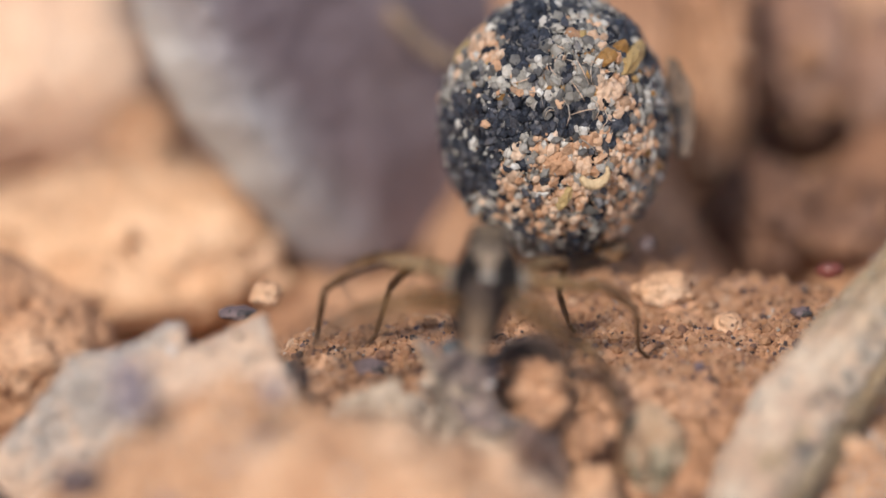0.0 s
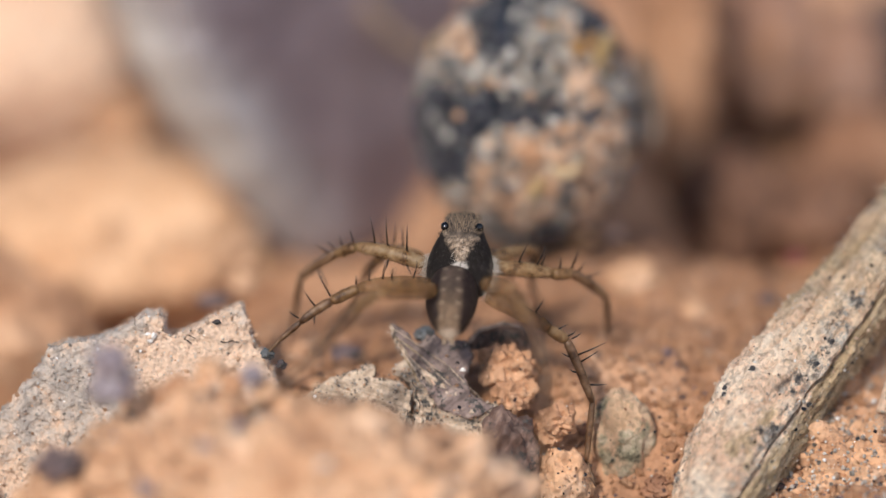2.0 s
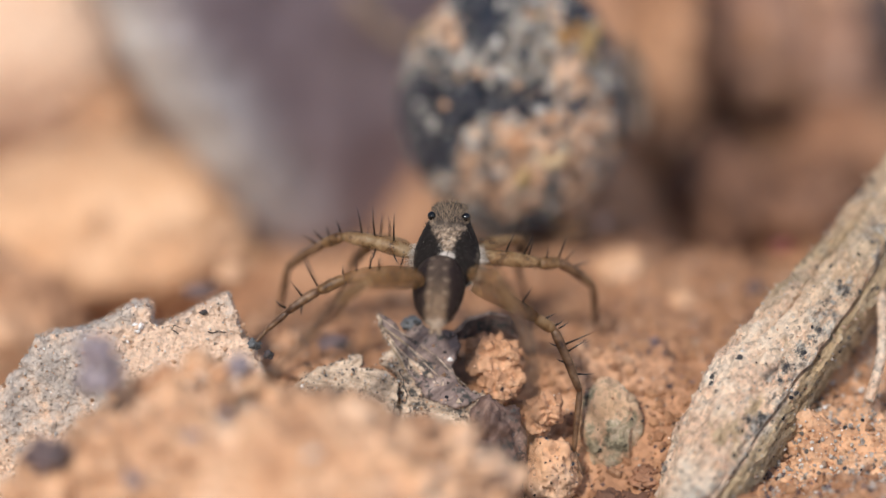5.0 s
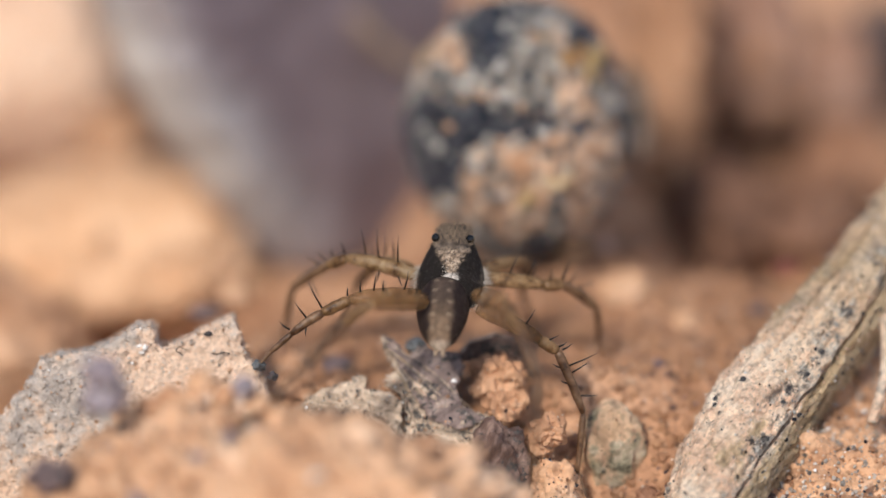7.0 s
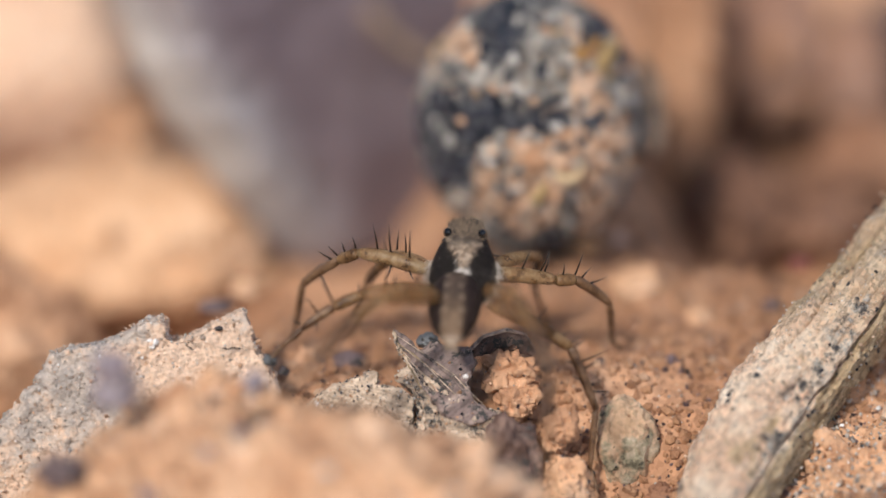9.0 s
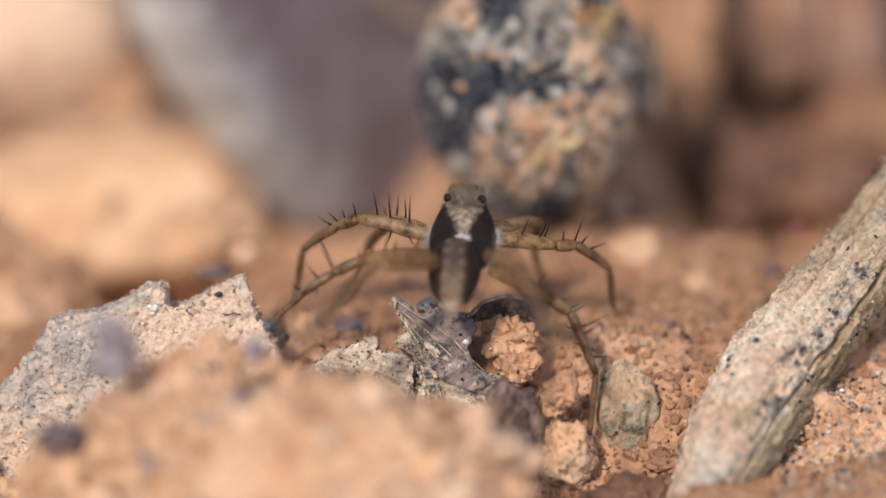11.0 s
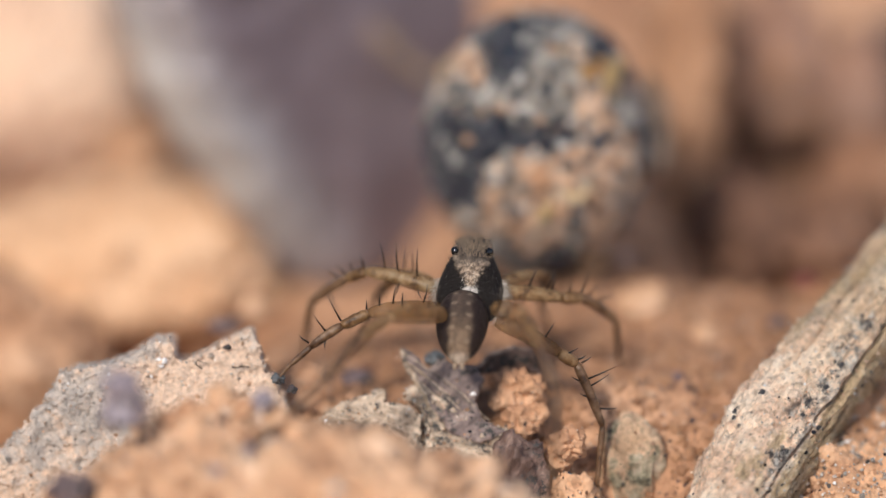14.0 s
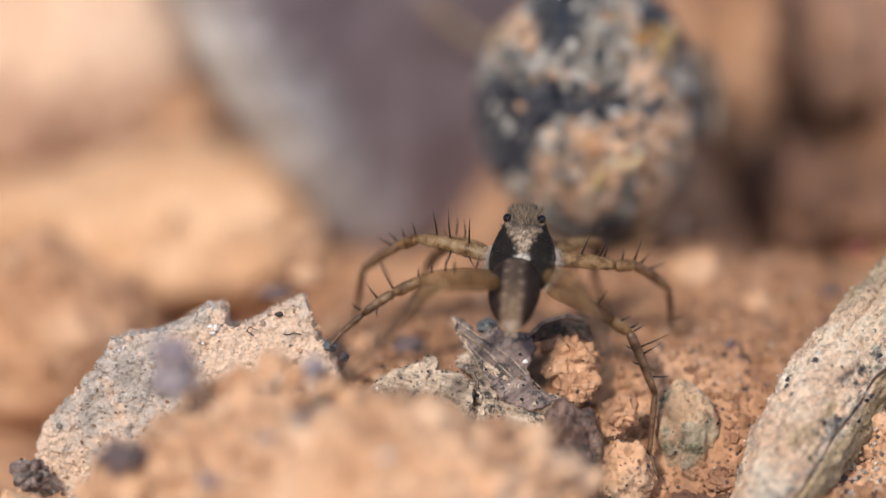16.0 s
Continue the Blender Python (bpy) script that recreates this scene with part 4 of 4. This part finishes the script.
        g.matrix_local = Matrix.Translation(Vector((math.cos(w) * r, math.sin(w) * r, at)) * MM) @ spin(rng) @ Matrix.Diagonal((size, size, size, 1))


def build_stem(a, b):
    n = 24
    pts = [(b - a) * (k / n) + Vector((0.25 * math.sin(k * 0.3), 0, 0)) for k in range(n + 1)]
    thing("grass_stem", tube(pts, [0.16] * (n + 1), 14, 1.0, 0.15, 4), STALK, a, "thin grey dry grass stem beside the stalk", "grass stem")


build_setting()


# ---- the pellet of grit ----
PELLET = Vector((3.58, 9.33, 4.61))
PELLET_R = 3.38


# patches of clay on the face of the pellet: right, up, half width
CLAY_SPOTS = ((-0.62, 0.55, 0.13), (0.53, 0.17, 0.21), (0.0, -0.44, 0.32), (0.28, -0.40, 0.30), (0.48, -0.62, 0.24), (0.66, -0.28, 0.20), (-0.05, -0.72, 0.24), (-0.34, -0.62, 0.20), (-0.34, -0.38, 0.13))
DARK_SPOTS = ((-0.29, 0.68, 0.28), (-0.80, -0.04, 0.22), (-0.45, -0.08, 0.20), (-0.05, -0.06, 0.18), (0.46, -0.06, 0.18), (0.66, 0.62, 0.22), (-0.72, -0.40, 0.22), (0.12, -0.90, 0.18), (0.2, -0.02, 0.12))


def build_pellet():
    rng = random.Random(5)
    pellet = thing("grit_pellet", None, None, PELLET, "round pellet of charcoal, clay and quartz grains stuck together", "pellet")
    pellet.scale.z = 1.17
    part("core", lump((PELLET_R * 0.94,) * 3, 31, 0.05, 0.05, 6), CHAR, pellet)
    right, face = Vector((1, 0, 0)), Vector((0, -0.914, 0.407))
    up = face.cross(right)
    mats = {"char": CHAR, "ash": ASH, "clay": CLAY, "quartz": QUARTZ, "amber": AMBER}
    near, rest = [], {"char": [], "ash": [], "clay": [], "quartz": [], "amber": []}
    for i in range(28000):
        d = Vector((rng.gauss(0, 1), rng.gauss(0, 1), rng.gauss(0, 1))).normalized()
        a, b = d.dot(right), d.dot(up)
        wob = 0.11 * noise.noise(d * 5) + 0.06 * noise.noise(d * 12)
        clay = any(math.hypot(a - x, b - y) + wob < r for x, y, r in CLAY_SPOTS)
        dark = any(math.hypot(a - x, b - y) + wob < r for x, y, r in DARK_SPOTS)
        odds = (0.08, 0.10, 0.66, 0.15, 0.01) if clay else (0.95, 0.02, 0.0, 0.03, 0.0) if dark else (0.26, 0.42, 0.07, 0.21, 0.04)
        pick = rng.choices(("char", "ash", "clay", "quartz", "amber"), odds)[0]
        size = min(0.20, 0.032 * rng.paretovariate(1.45)) * (0.8 if pick == "quartz" else 1.0)
        where = d * PELLET_R * (0.955 + 0.035 * rng.random() + 0.05 * noise.noise(d * 1.5))
        if size > 0.10 and d.dot(face) > 0.1 and len(near) < 290:
            near.append((where, size, pick, d))
        else:
            rest[pick].append((*where, size))
    shapes = {}
    for where, size, pick, d in near:
        if (pick, 0) not in shapes:
            for k in range(8):
                shapes[pick, k] = mesh_of(chip(rng, 1.0, 2), mats[pick], pick == "clay")
        g = new("grain", shapes[pick, rng.randrange(8)])
        g.parent = pellet
        flat = rng.uniform(0.45, 0.9)
        lie = d.to_track_quat("Z", "Y").to_matrix().to_4x4() @ pose(0, 0, 0, rng.uniform(-25, 25), rng.uniform(-25, 25), rng.uniform(0, 360))
        g.matrix_local = Matrix.Translation(where * MM) @ lie @ Matrix.Diagonal((size * rng.uniform(1, 1.7), size, size * flat, 1))
    for k, (pick, places) in enumerate(rest.items()):
        chips_joined("fine_grit", places, mats[pick], pellet, seed=40 + k)

    def lay(name, bm, material, x, y, turn, label, out=1.0, smooth=False):
        z = math.sqrt(max(0.0, 1 - x * x - y * y))
        d = right * x + up * y + face * z
        m = d.to_track_quat("Z", "Y").to_matrix().to_4x4()
        part(name, bm, material, pellet, label, Matrix.Translation(d * PELLET_R * out * MM) @ m @ pose(0, 0, 0, 0, 0, turn), smooth)

    for x, y, ln, turn in ((0.42, 0.44, 0.34, 8), (0.66, 0.46, 0.5, 12), (-0.82, 0.52, 0.4, 70), (0.55, 0.52, 0.3, -20), (0.05, -0.62, 0.3, 60)):
        lay("amber_flake", chip(rng, 0.26, 2, ln * 5.5), AMBER, x, y, turn, "amber plant flake", 1.0)
    for x, y, r in ((0.45, 0.19, 0.42), (0.0, -0.38, 0.42), (-0.70, 0.58, 0.30), (-0.36, -0.30, 0.24), (-0.5, -0.25, 0.2)):
        lay("clay_lump", lump((r * 1.25, r * 0.9, r * 0.5), int(r * 100), 0.35, 0.16, 4, 0.35), CLAY, x, y, 60 * r, "lump of orange clay", 0.975, True)
    arc = [(0.40 * math.cos(t), 0.32 * math.sin(t), 0.03 * t) for t in [3.4 + 0.28 * k for k in range(13)]]
    lay("curled_shred", tube(arc, [0.06 + 0.09 * math.sin(math.pi * min(1, (k + 1) / 12)) for k in range(13)], 10), AMBER_PALE, 0.30, -0.42, 0, "curled cream plant shred", 1.01, True)
    husk = slab([(-0.5, -1.3), (-0.1, -1.4), (0.35, -0.7), (0.5, 0.2), (0.3, 1.1), (-0.1, 1.3), (-0.4, 0.5)], 0.25, 0.15, 33, 0.14, 0.04)
    part("leaf_flake", husk, TWIG, pellet, "brown flake of dead leaf", Matrix.Translation((right * 1.10 + up * 0.16 - face * 0.1) * PELLET_R * MM) @ pose(0, 0, 0, -20, 0, 40))
    for k in range(48):
        x, y = (rng.uniform(-0.6, 0.7), rng.uniform(-0.8, 0.8)) if k % 3 else (rng.gauss(0.1, 0.25), rng.gauss(0.3, 0.18))
        if x * x + y * y < 0.8:
            ln = rng.uniform(0.12, 0.4)
            bend = rng.uniform(-0.18, 0.18)
            lay("plant_fibre", tube([(-ln, 0, 0), (-ln / 3, bend, 0.05), (ln / 3, bend, 0.05), (ln, 0, 0)], [0.008, 0.017, 0.017, 0.006], 6), (STALK, ASH_PALE, ASH)[k % 3], x, y, rng.uniform(0, 360), "", 1.01, True)


build_pellet()


# ---- the spider ----
SPIDER = Vector((1.45, -0.4, 0.0))


def section_body(rows, segs=28, power=2.0):
    """A closed body along y: rows of y, half width, top, bottom."""
    bm = bmesh.new()
    rings = []
    for y, wide, top, low in rows:
        ring = []
        for k in range(segs):
            a = 2 * math.pi * k / segs
            c, s = math.cos(a), math.sin(a)
            cx = math.copysign(abs(c) ** (2 / power), c)
            sz = math.copysign(abs(s) ** (2 / power), s)
            ring.append(bm.verts.new((wide * cx, y, (top if s > 0 else -low) * sz)))
        rings.append(ring)
    for a, b in zip(rings, rings[1:]):
        for k in range(segs):
            bm.faces.new((a[k], a[(k + 1) % segs], b[(k + 1) % segs], b[k]))
    bm.faces.new(rings[0])
    bm.faces.new(list(reversed(rings[-1])))
    bmesh.ops.recalc_face_normals(bm, faces=bm.faces)
    return bm


def smooth_rows(rows, count):
    rows = np.array(rows)
    t = np.linspace(0, len(rows) - 1, count)
    out = []
    for v in t:
        i = min(int(v), len(rows) - 2)
        f = v - i
        p0, p1, p2, p3 = rows[max(i - 1, 0)], rows[i], rows[i + 1], rows[min(i + 2, len(rows) - 1)]
        out.append(tuple(0.5 * (2 * p1 + (p2 - p0) * f + (2 * p0 - 5 * p1 + 4 * p2 - p3) * f * f + (3 * p1 - p0 - 3 * p2 + p3) * f ** 3)))
    return out


def hairs(spots, length, thick, seed):
    """Fine hairs in one mesh: spots are (place, direction)."""
    rng = random.Random(seed)
    bm = bmesh.new()
    for p, d in spots:
        d = (d + Vector((rng.gauss(0, 0.25), rng.gauss(0, 0.25), rng.gauss(0, 0.25)))).normalized()
        s = d.orthogonal().normalized()
        u = d.cross(s)
        ln = length * rng.uniform(0.6, 1.3)
        ring = [bm.verts.new(p + (s * math.cos(a) + u * math.sin(a)) * thick) for a in (0, 2.1, 4.2)]
        tip = bm.verts.new(p + d * ln)
        for k in range(3):
            bm.faces.new((ring[k], ring[(k + 1) % 3], tip))
    return bm


def build_spider():
    spider = thing("spider", None, None, SPIDER, "small brown wolf spider with a pale-striped dark back, standing on earth", "spider")
    rows = smooth_rows([(-1.30, 0.30, 0.10, 0.05), (-1.15, 0.72, 0.28, 0.2), (-0.75, 0.95, 0.44, 0.3), (-0.2, 0.98, 0.52, 0.35), (0.3, 0.85, 0.57, 0.35), (0.65, 0.69, 0.60, 0.35), (0.95, 0.58, 0.60, 0.4), (1.2, 0.54, 0.52, 0.45), (1.30, 0.42, 0.34, 0.35)], 34)
    cara = part("cephalothorax", section_body(rows, 36, 2.3), CARAPACE, spider, "dark hairy back with a pale middle band", Matrix.Translation((Vector((1.50, -0.12, 4.04)) - SPIDER) * MM) @ pose(0, 0, 0, 42, 0, -6))
    abd = smooth_rows([(-1.26, 0.05, 0.05, 0.05), (-1.12, 0.27, 0.22, 0.2), (-0.8, 0.50, 0.42, 0.4), (-0.3, 0.70, 0.58, 0.55), (0.25, 0.77, 0.62, 0.6), (0.70, 0.69, 0.58, 0.5), (1.05, 0.50, 0.42, 0.35), (1.24, 0.22, 0.15, 0.15)], 30)
    abdomen = part("abdomen", section_body(abd, 32), ABDOMEN, spider, "brown mottled abdomen", Matrix.Translation((Vector((1.21, -1.61, 3.27)) - SPIDER) * MM) @ pose(0, 0, 0, 32, 0, -5))
    for x in (-0.09, 0.09):
        part("spinneret", tube([(x, -1.15, -0.02), (x * 1.2, -1.36, 0.0), (x * 1.3, -1.44, 0.02)], [0.09, 0.06, 0.03], 8), TAN_HAIR, abdomen)
    for x, y, z, r in ((-0.50, 0.82, 0.46, 0.135), (0.50, 0.82, 0.46, 0.135), (-0.26, 1.24, 0.28, 0.11), (0.26, 1.24, 0.28, 0.11)):
        bm = bmesh.new()
        bmesh.ops.create_uvsphere(bm, u_segments=16, v_segments=10, radius=r)
        bmesh.ops.translate(bm, verts=bm.verts, vec=(x, y, z))
        part("eye", bm, EYE_BLACK, cara)
    rng = random.Random(8)
    rim, fuzz = [], []
    for _ in range(650):
        y = rng.uniform(-1.25, 0.1)
        side = rng.choice((-1, 1))
        k = np.interp(y, [r[0] for r in rows], [r[1] for r in rows])
        rim.append((Vector((side * k * 0.98, y, rng.uniform(-0.25, 0.2))), Vector((side, -0.6, rng.uniform(-0.2, 0.9)))))
    light = []
    for _ in range(1500):
        y = rng.uniform(-1.1, 1.28)
        k = np.interp(y, [r[0] for r in rows], [r[1] for r in rows])
        top = np.interp(y, [r[0] for r in rows], [r[2] for r in rows])
        f = rng.uniform(-0.95, 0.95)
        spot = (Vector((f * k, y, top * (1 - abs(f) ** 2.3) ** (1 / 2.3) - 0.01)), Vector((f * 0.5, 0.9 if y > 0.5 else -0.8, 0.55)))
        (light if (abs(f * k) < 0.24 + 0.40 * max(0.0, y) or rng.random() < 0.02) and -0.42 < y < 0.32 and rng.random() < 0.4 else fuzz).append(spot)
    tagged(part("rim_hairs", hairs(rim, 0.33, 0.005, 1), PALE_HAIR, cara, "pale fringe of hairs"), kind="stuff")
    tagged(part("back_hairs", hairs(fuzz, 0.13, 0.008, 2), SPINE, cara), kind="stuff")
    tuft = []
    for _ in range(420):
        y = rng.uniform(0.6, 1.3)
        k = np.interp(y, [r[0] for r in rows], [r[1] for r in rows])
        top = np.interp(y, [r[0] for r in rows], [r[2] for r in rows])
        f = rng.uniform(-0.9, 0.9)
        tuft.append((Vector((f * k, y, top * (1 - abs(f) ** 2.3) ** (1 / 2.3) - 0.01)), Vector((f * 0.6, 0.7, 0.8))))
    tagged(part("head_hairs", hairs(tuft, 0.15, 0.008, 6), TAN_HAIR, cara, "tan tuft of hairs"), kind="stuff")
    tagged(part("back_hairs", hairs(light, 0.14, 0.007, 4), PALE_HAIR, cara), kind="stuff")
    coat = []
    for _ in range(900):
        y = rng.uniform(-1.25, 1.1)
        k = np.interp(y, [r[0] for r in abd], [r[1] for r in abd])
        top = np.interp(y, [r[0] for r in abd], [r[2] for r in abd])
        w = rng.uniform(0.1, 3.04)
        coat.append((Vector((k * math.cos(w), y, top * math.sin(w))), Vector((math.cos(w) * 0.5, -1, math.sin(w) * 0.5))))
    tagged(part("abdomen_hairs", hairs(coat, 0.09, 0.005, 5), DUSKY_HAIR, abdomen), kind="stuff")

    # legs: hip, end of thigh, of knee, of shin, of foot, of toe
    def leg(pts, thick, spines, label="", bulk=1.0):
        pts = [Vector(p) - SPIDER for p in pts]
        holder = None
        rng2 = random.Random(int(abs(pts[0].x * 1000)) + len(spines))
        names = ("femur", "patella", "tibia", "metatarsus", "tarsus")
        shape = ((0.95, 1.45, 0.80), (0.80, 1.0, 0.74), (0.72, 0.76, 0.54), (0.50, 0.46, 0.38), (0.36, 0.32, 0.14))
        skins = (HIND_THIGH if bulk > 1 else THIGH, LEG, SHIN, SHIN, SHIN)
        for i, nm in enumerate(names):
            p, q = pts[i], pts[i + 1]
            mid = p.lerp(q, 0.5) + Vector((0, 0, 0.07 * (q - p).length * (1 if i in (0, 2) else 0)))
            path, rad = [], []
            for k in range(13):
                f = k / 12
                path.append(p * (1 - f) ** 2 + mid * 2 * f * (1 - f) + q * f * f)
                r0, r1, r2 = shape[i]
                r = r0 * (1 - f) ** 2 + r1 * 2 * f * (1 - f) + r2 * f * f
                # ends drawn in at the joints, a swelling just past them
                r *= 0.72 if k in (0, 12) else 0.94 if k in (1, 11) else 1.0
                rad.append(thick * r * (bulk if i == 0 else 1.0))
            bm = tube(path, rad, 14, 1.0, 0.16, pts[0].x + i)
            if holder is None:
                holder = part("leg", bm, skins[i], spider, label)
            else:
                part(nm, bm, skins[i], holder)
        for seg, f, ln, dx, dy, dz in spines:
            p = pts[seg].lerp(pts[seg + 1], f)
            d = Vector((dx, dy, dz)).normalized()
            p = p + d * thick * (1.0, 0.8, 0.6, 0.4, 0.3)[seg] + Vector((0, 0, 0.035 * (pts[seg + 1] - pts[seg]).length if seg in (0, 2) else 0))
            part("spine", tube([p, p + d * ln * 0.6, p + d * ln * 1.2 + Vector((rng2.uniform(-0.05, 0.05), 0, 0.03))], [0.032, 0.023, 0.005], 6), SPINE, holder, "thin black spine")
        fine = []
        for seg in range(5):
            for _ in range(60):
                p = pts[seg].lerp(pts[seg + 1], rng2.random())
                d = Vector((rng2.gauss(0, 1), rng2.gauss(0, 1), rng2.gauss(0, 1))).normalized()
                fine.append((p + d * thick * (1.0, 0.7, 0.6, 0.35, 0.25)[seg], d))
        tagged(part("leg_hairs", hairs(fine, 0.16, 0.006, 3), BROWN_HAIR, holder), kind="stuff")

    # the four of one side, front to hind
    leg([(0.45, 0.00, 3.82), (-1.60, 0.79, 4.04), (-2.15, 1.20, 3.62), (-3.23, 1.90, 2.52), (-3.43, 2.50, 0.99), (-3.50, 2.75, 0.37)], 0.205,
        [(0, 0.26, 0.7, 0.0, 0, 1), (0, 0.52, 0.75, -0.1, 0, 1), (0, 0.70, 0.7, -0.15, 0, 1), (1, 0.05, 0.3, -0.2, 0, 1), (1, 0.6, 0.25, -0.3, 0, 1), (1, 0.9, 0.3, -0.7, 0, 0.8), (2, 0.12, 0.4, -1, -0.2, 0.7), (2, 0.55, 0.7, 0.5, -0.3, -1), (0, 0.5, 0.45, -0.2, -0.8, -0.5), (0, 0.3, 0.4, 0.3, -0.8, -0.6)])
    leg([(0.48, 0.30, 3.76), (-0.64, 1.60, 3.57), (-0.99, 2.20, 2.90), (-1.35, 3.00, 2.06), (-1.75, 3.90, 0.22), (-2.22, 4.20, -0.53)], 0.195,
        [(0, 0.6, 0.5, 0, 0, 1), (1, 0.3, 0.4, -0.1, 0, 1), (0, 0.85, 0.5, 0.1, 0, 1)])
    leg([(0.71, -0.81, 3.50), (-1.52, -1.13, 3.55), (-2.28, -1.25, 3.21), (-3.20, -1.40, 2.60), (-3.81, -1.50, 2.07), (-4.11, -1.60, 1.75)], 0.195,
        [(0, 0.55, 0.35, 0, -0.3, 1), (0, 0.85, 0.3, 0, -0.2, 1), (1, 0.05, 0.22, 0, 0, 1), (1, 0.95, 0.75, -0.5, 0, 1), (2, 0.45, 0.5, -0.7, 0, 1), (2, 0.5, 0.3, -0.2, -0.4, -1), (2, 0.95, 0.35, -0.9, 0, 0.6), (0, 0.3, 0.5, 0.3, 0, 1), (0, 0.68, 0.5, 0.1, 0, 1)], bulk=1.1)
    leg([(0.69, -1.81, 3.80), (-0.97, -3.43, 4.43), (-1.70, -4.22, 4.22), (-2.83, -5.50, 3.31), (-4.43, -6.90, 2.32), (-5.38, -7.40, 1.66)], 0.215,
        [(0, 0.15, 0.6, 0.1, 0, 1), (0, 0.3, 0.6, 0.2, -0.4, 1), (0, 0.7, 0.4, 0, 0, 1), (2, 0.3, 0.35, 0.5, 0, 1), (2, 0.7, 0.35, 0.8, 0, -0.4), (1, 0.5, 0.3, -0.2, 0, 1)], bulk=1.2)
    # and of the other
    leg([(2.23, 0.00, 3.67), (4.19, 0.50, 3.27), (4.76, 0.80, 3.17), (5.80, 1.40, 2.11), (5.90, 2.40, 0.39), (6.51, 3.00, -0.37)], 0.205,
        [(0, 0.45, 0.55, 0.4, 0, 1), (0, 0.72, 0.6, 0.5, 0, 1), (0, 0.80, 0.4, 0.35, 0, 1), (1, 0.3, 0.3, 0.2, 0, 1), (1, 0.9, 0.6, 0.35, 0, 1), (2, 0.3, 0.45, 0.95, 0, 0.35), (2, 0.12, 0.3, 0.6, 0, 0.8)])
    leg([(2.20, 0.30, 3.68), (3.38, 1.90, 3.44), (3.74, 2.50, 3.13), (3.58, 3.20, 1.87), (3.90, 3.90, 0.53), (4.14, 4.20, 0.01)], 0.185,
        [(0, 0.6, 0.5, -0.8, 0, 0.2), (1, 0.4, 0.5, 0.2, 0, 1), (1, 0.9, 0.5, -0.3, 0, -1)])
    leg([(2.22, -1.72, 3.91), (2.98, -4.00, 4.73), (3.42, -5.30, 4.43), (3.93, -6.40, 3.41), (3.80, -7.20, 1.46), (3.74, -7.50, 0.32)], 0.215,
        [(0, 0.4, 0.5, -0.6, 0, 0.8), (0, 0.7, 0.5, 0.5, 0, 1), (1, 0.5, 0.45, 0.4, 0, 1), (0, 0.8, 0.6, -1, 0, -0.2), (2, 0.2, 0.3, -0.8, 0, -0.3)], bulk=1.2)
    leg([(2.23, -1.08, 3.26), (4.07, -1.60, 2.45), (4.57, -1.50, 2.07), (5.33, -1.90, 0.24), (5.16, -2.40, -1.44), (5.44, -2.80, -2.09)], 0.20,
        [(0, 0.72, 0.45, 0.6, 0, 1), (1, 0.2, 0.25, 0.8, 0, 0.4), (1, 0.8, 0.25, 0.9, 0, 0.4), (2, 0.05, 0.3, 0.9, 0, 0.5), (2, 0.30, 0.75, 1, 0, 0.45), (2, 0.42, 0.5, 1, 0, 0.65), (2, 0.75, 0.4, 1, 0, -0.05), (2, 0.34, 0.28, -1, 0, 0.4), (2, 0.58, 0.25, -1, 0, 0.3)], bulk=1.1)


build_spider()


# ---- grit on the ground ----
def build_grit():
    rng = random.Random(11)
    places, pale = [], []
    for _ in range(22000):
        x, y = rng.uniform(-9, 14), rng.uniform(-7, 12)
        s = min(0.20, 0.032 * rng.paretovariate(1.7))
        z = ground_height(x, y) + s * 0.1
        (pale if rng.random() < 0.05 and s < 0.085 else places).append((x, y, z, s))
    chips_joined("grit", places, GRIT, None, "loose mixed grit scattered on the red earth", "grit", 3)
    dark = []
    for _ in range(2200):
        x, y = rng.uniform(-6, 13), rng.uniform(-5, 11)
        s = rng.uniform(0.02, 0.085) if rng.random() < 0.93 else rng.uniform(0.09, 0.17)
        dark.append((x, y, ground_height(x, y) + s * 0.3, s))
    chips_joined("dark_grit", dark, DARK_GRIT, None, "fine dark grit scattered on the red earth", "grit", 6)
    # coarser sparkling grit beside the stalk
    for name, material, count, label in (("quartz_grit", QUARTZ, 900, "pale glassy grit lying beside the stalk"), ("grey_grit", ASH_PALE, 700, "grey grit lying beside the stalk"), ("dark_grit", DARK_GRIT, 500, "dark grit lying beside the stalk")):
        near = []
        for _ in range(count):
            x, y = rng.uniform(10.5, 14.8), rng.uniform(-6, 3)
            s = 0.025 * (0.10 / 0.025) ** (rng.random() ** 1.8)
            near.append((x, y, ground_height(x, y) + s * 0.4, s))
        chips_joined(name, near, material, None, label, "grit", count)
    chips_joined("quartz_grit", pale, QUARTZ, None, "pale glassy grit scattered on the red earth", "grit", 4)


build_grit()


def motions():
    """The animal holds still; nothing but the camera moves."""


motions()
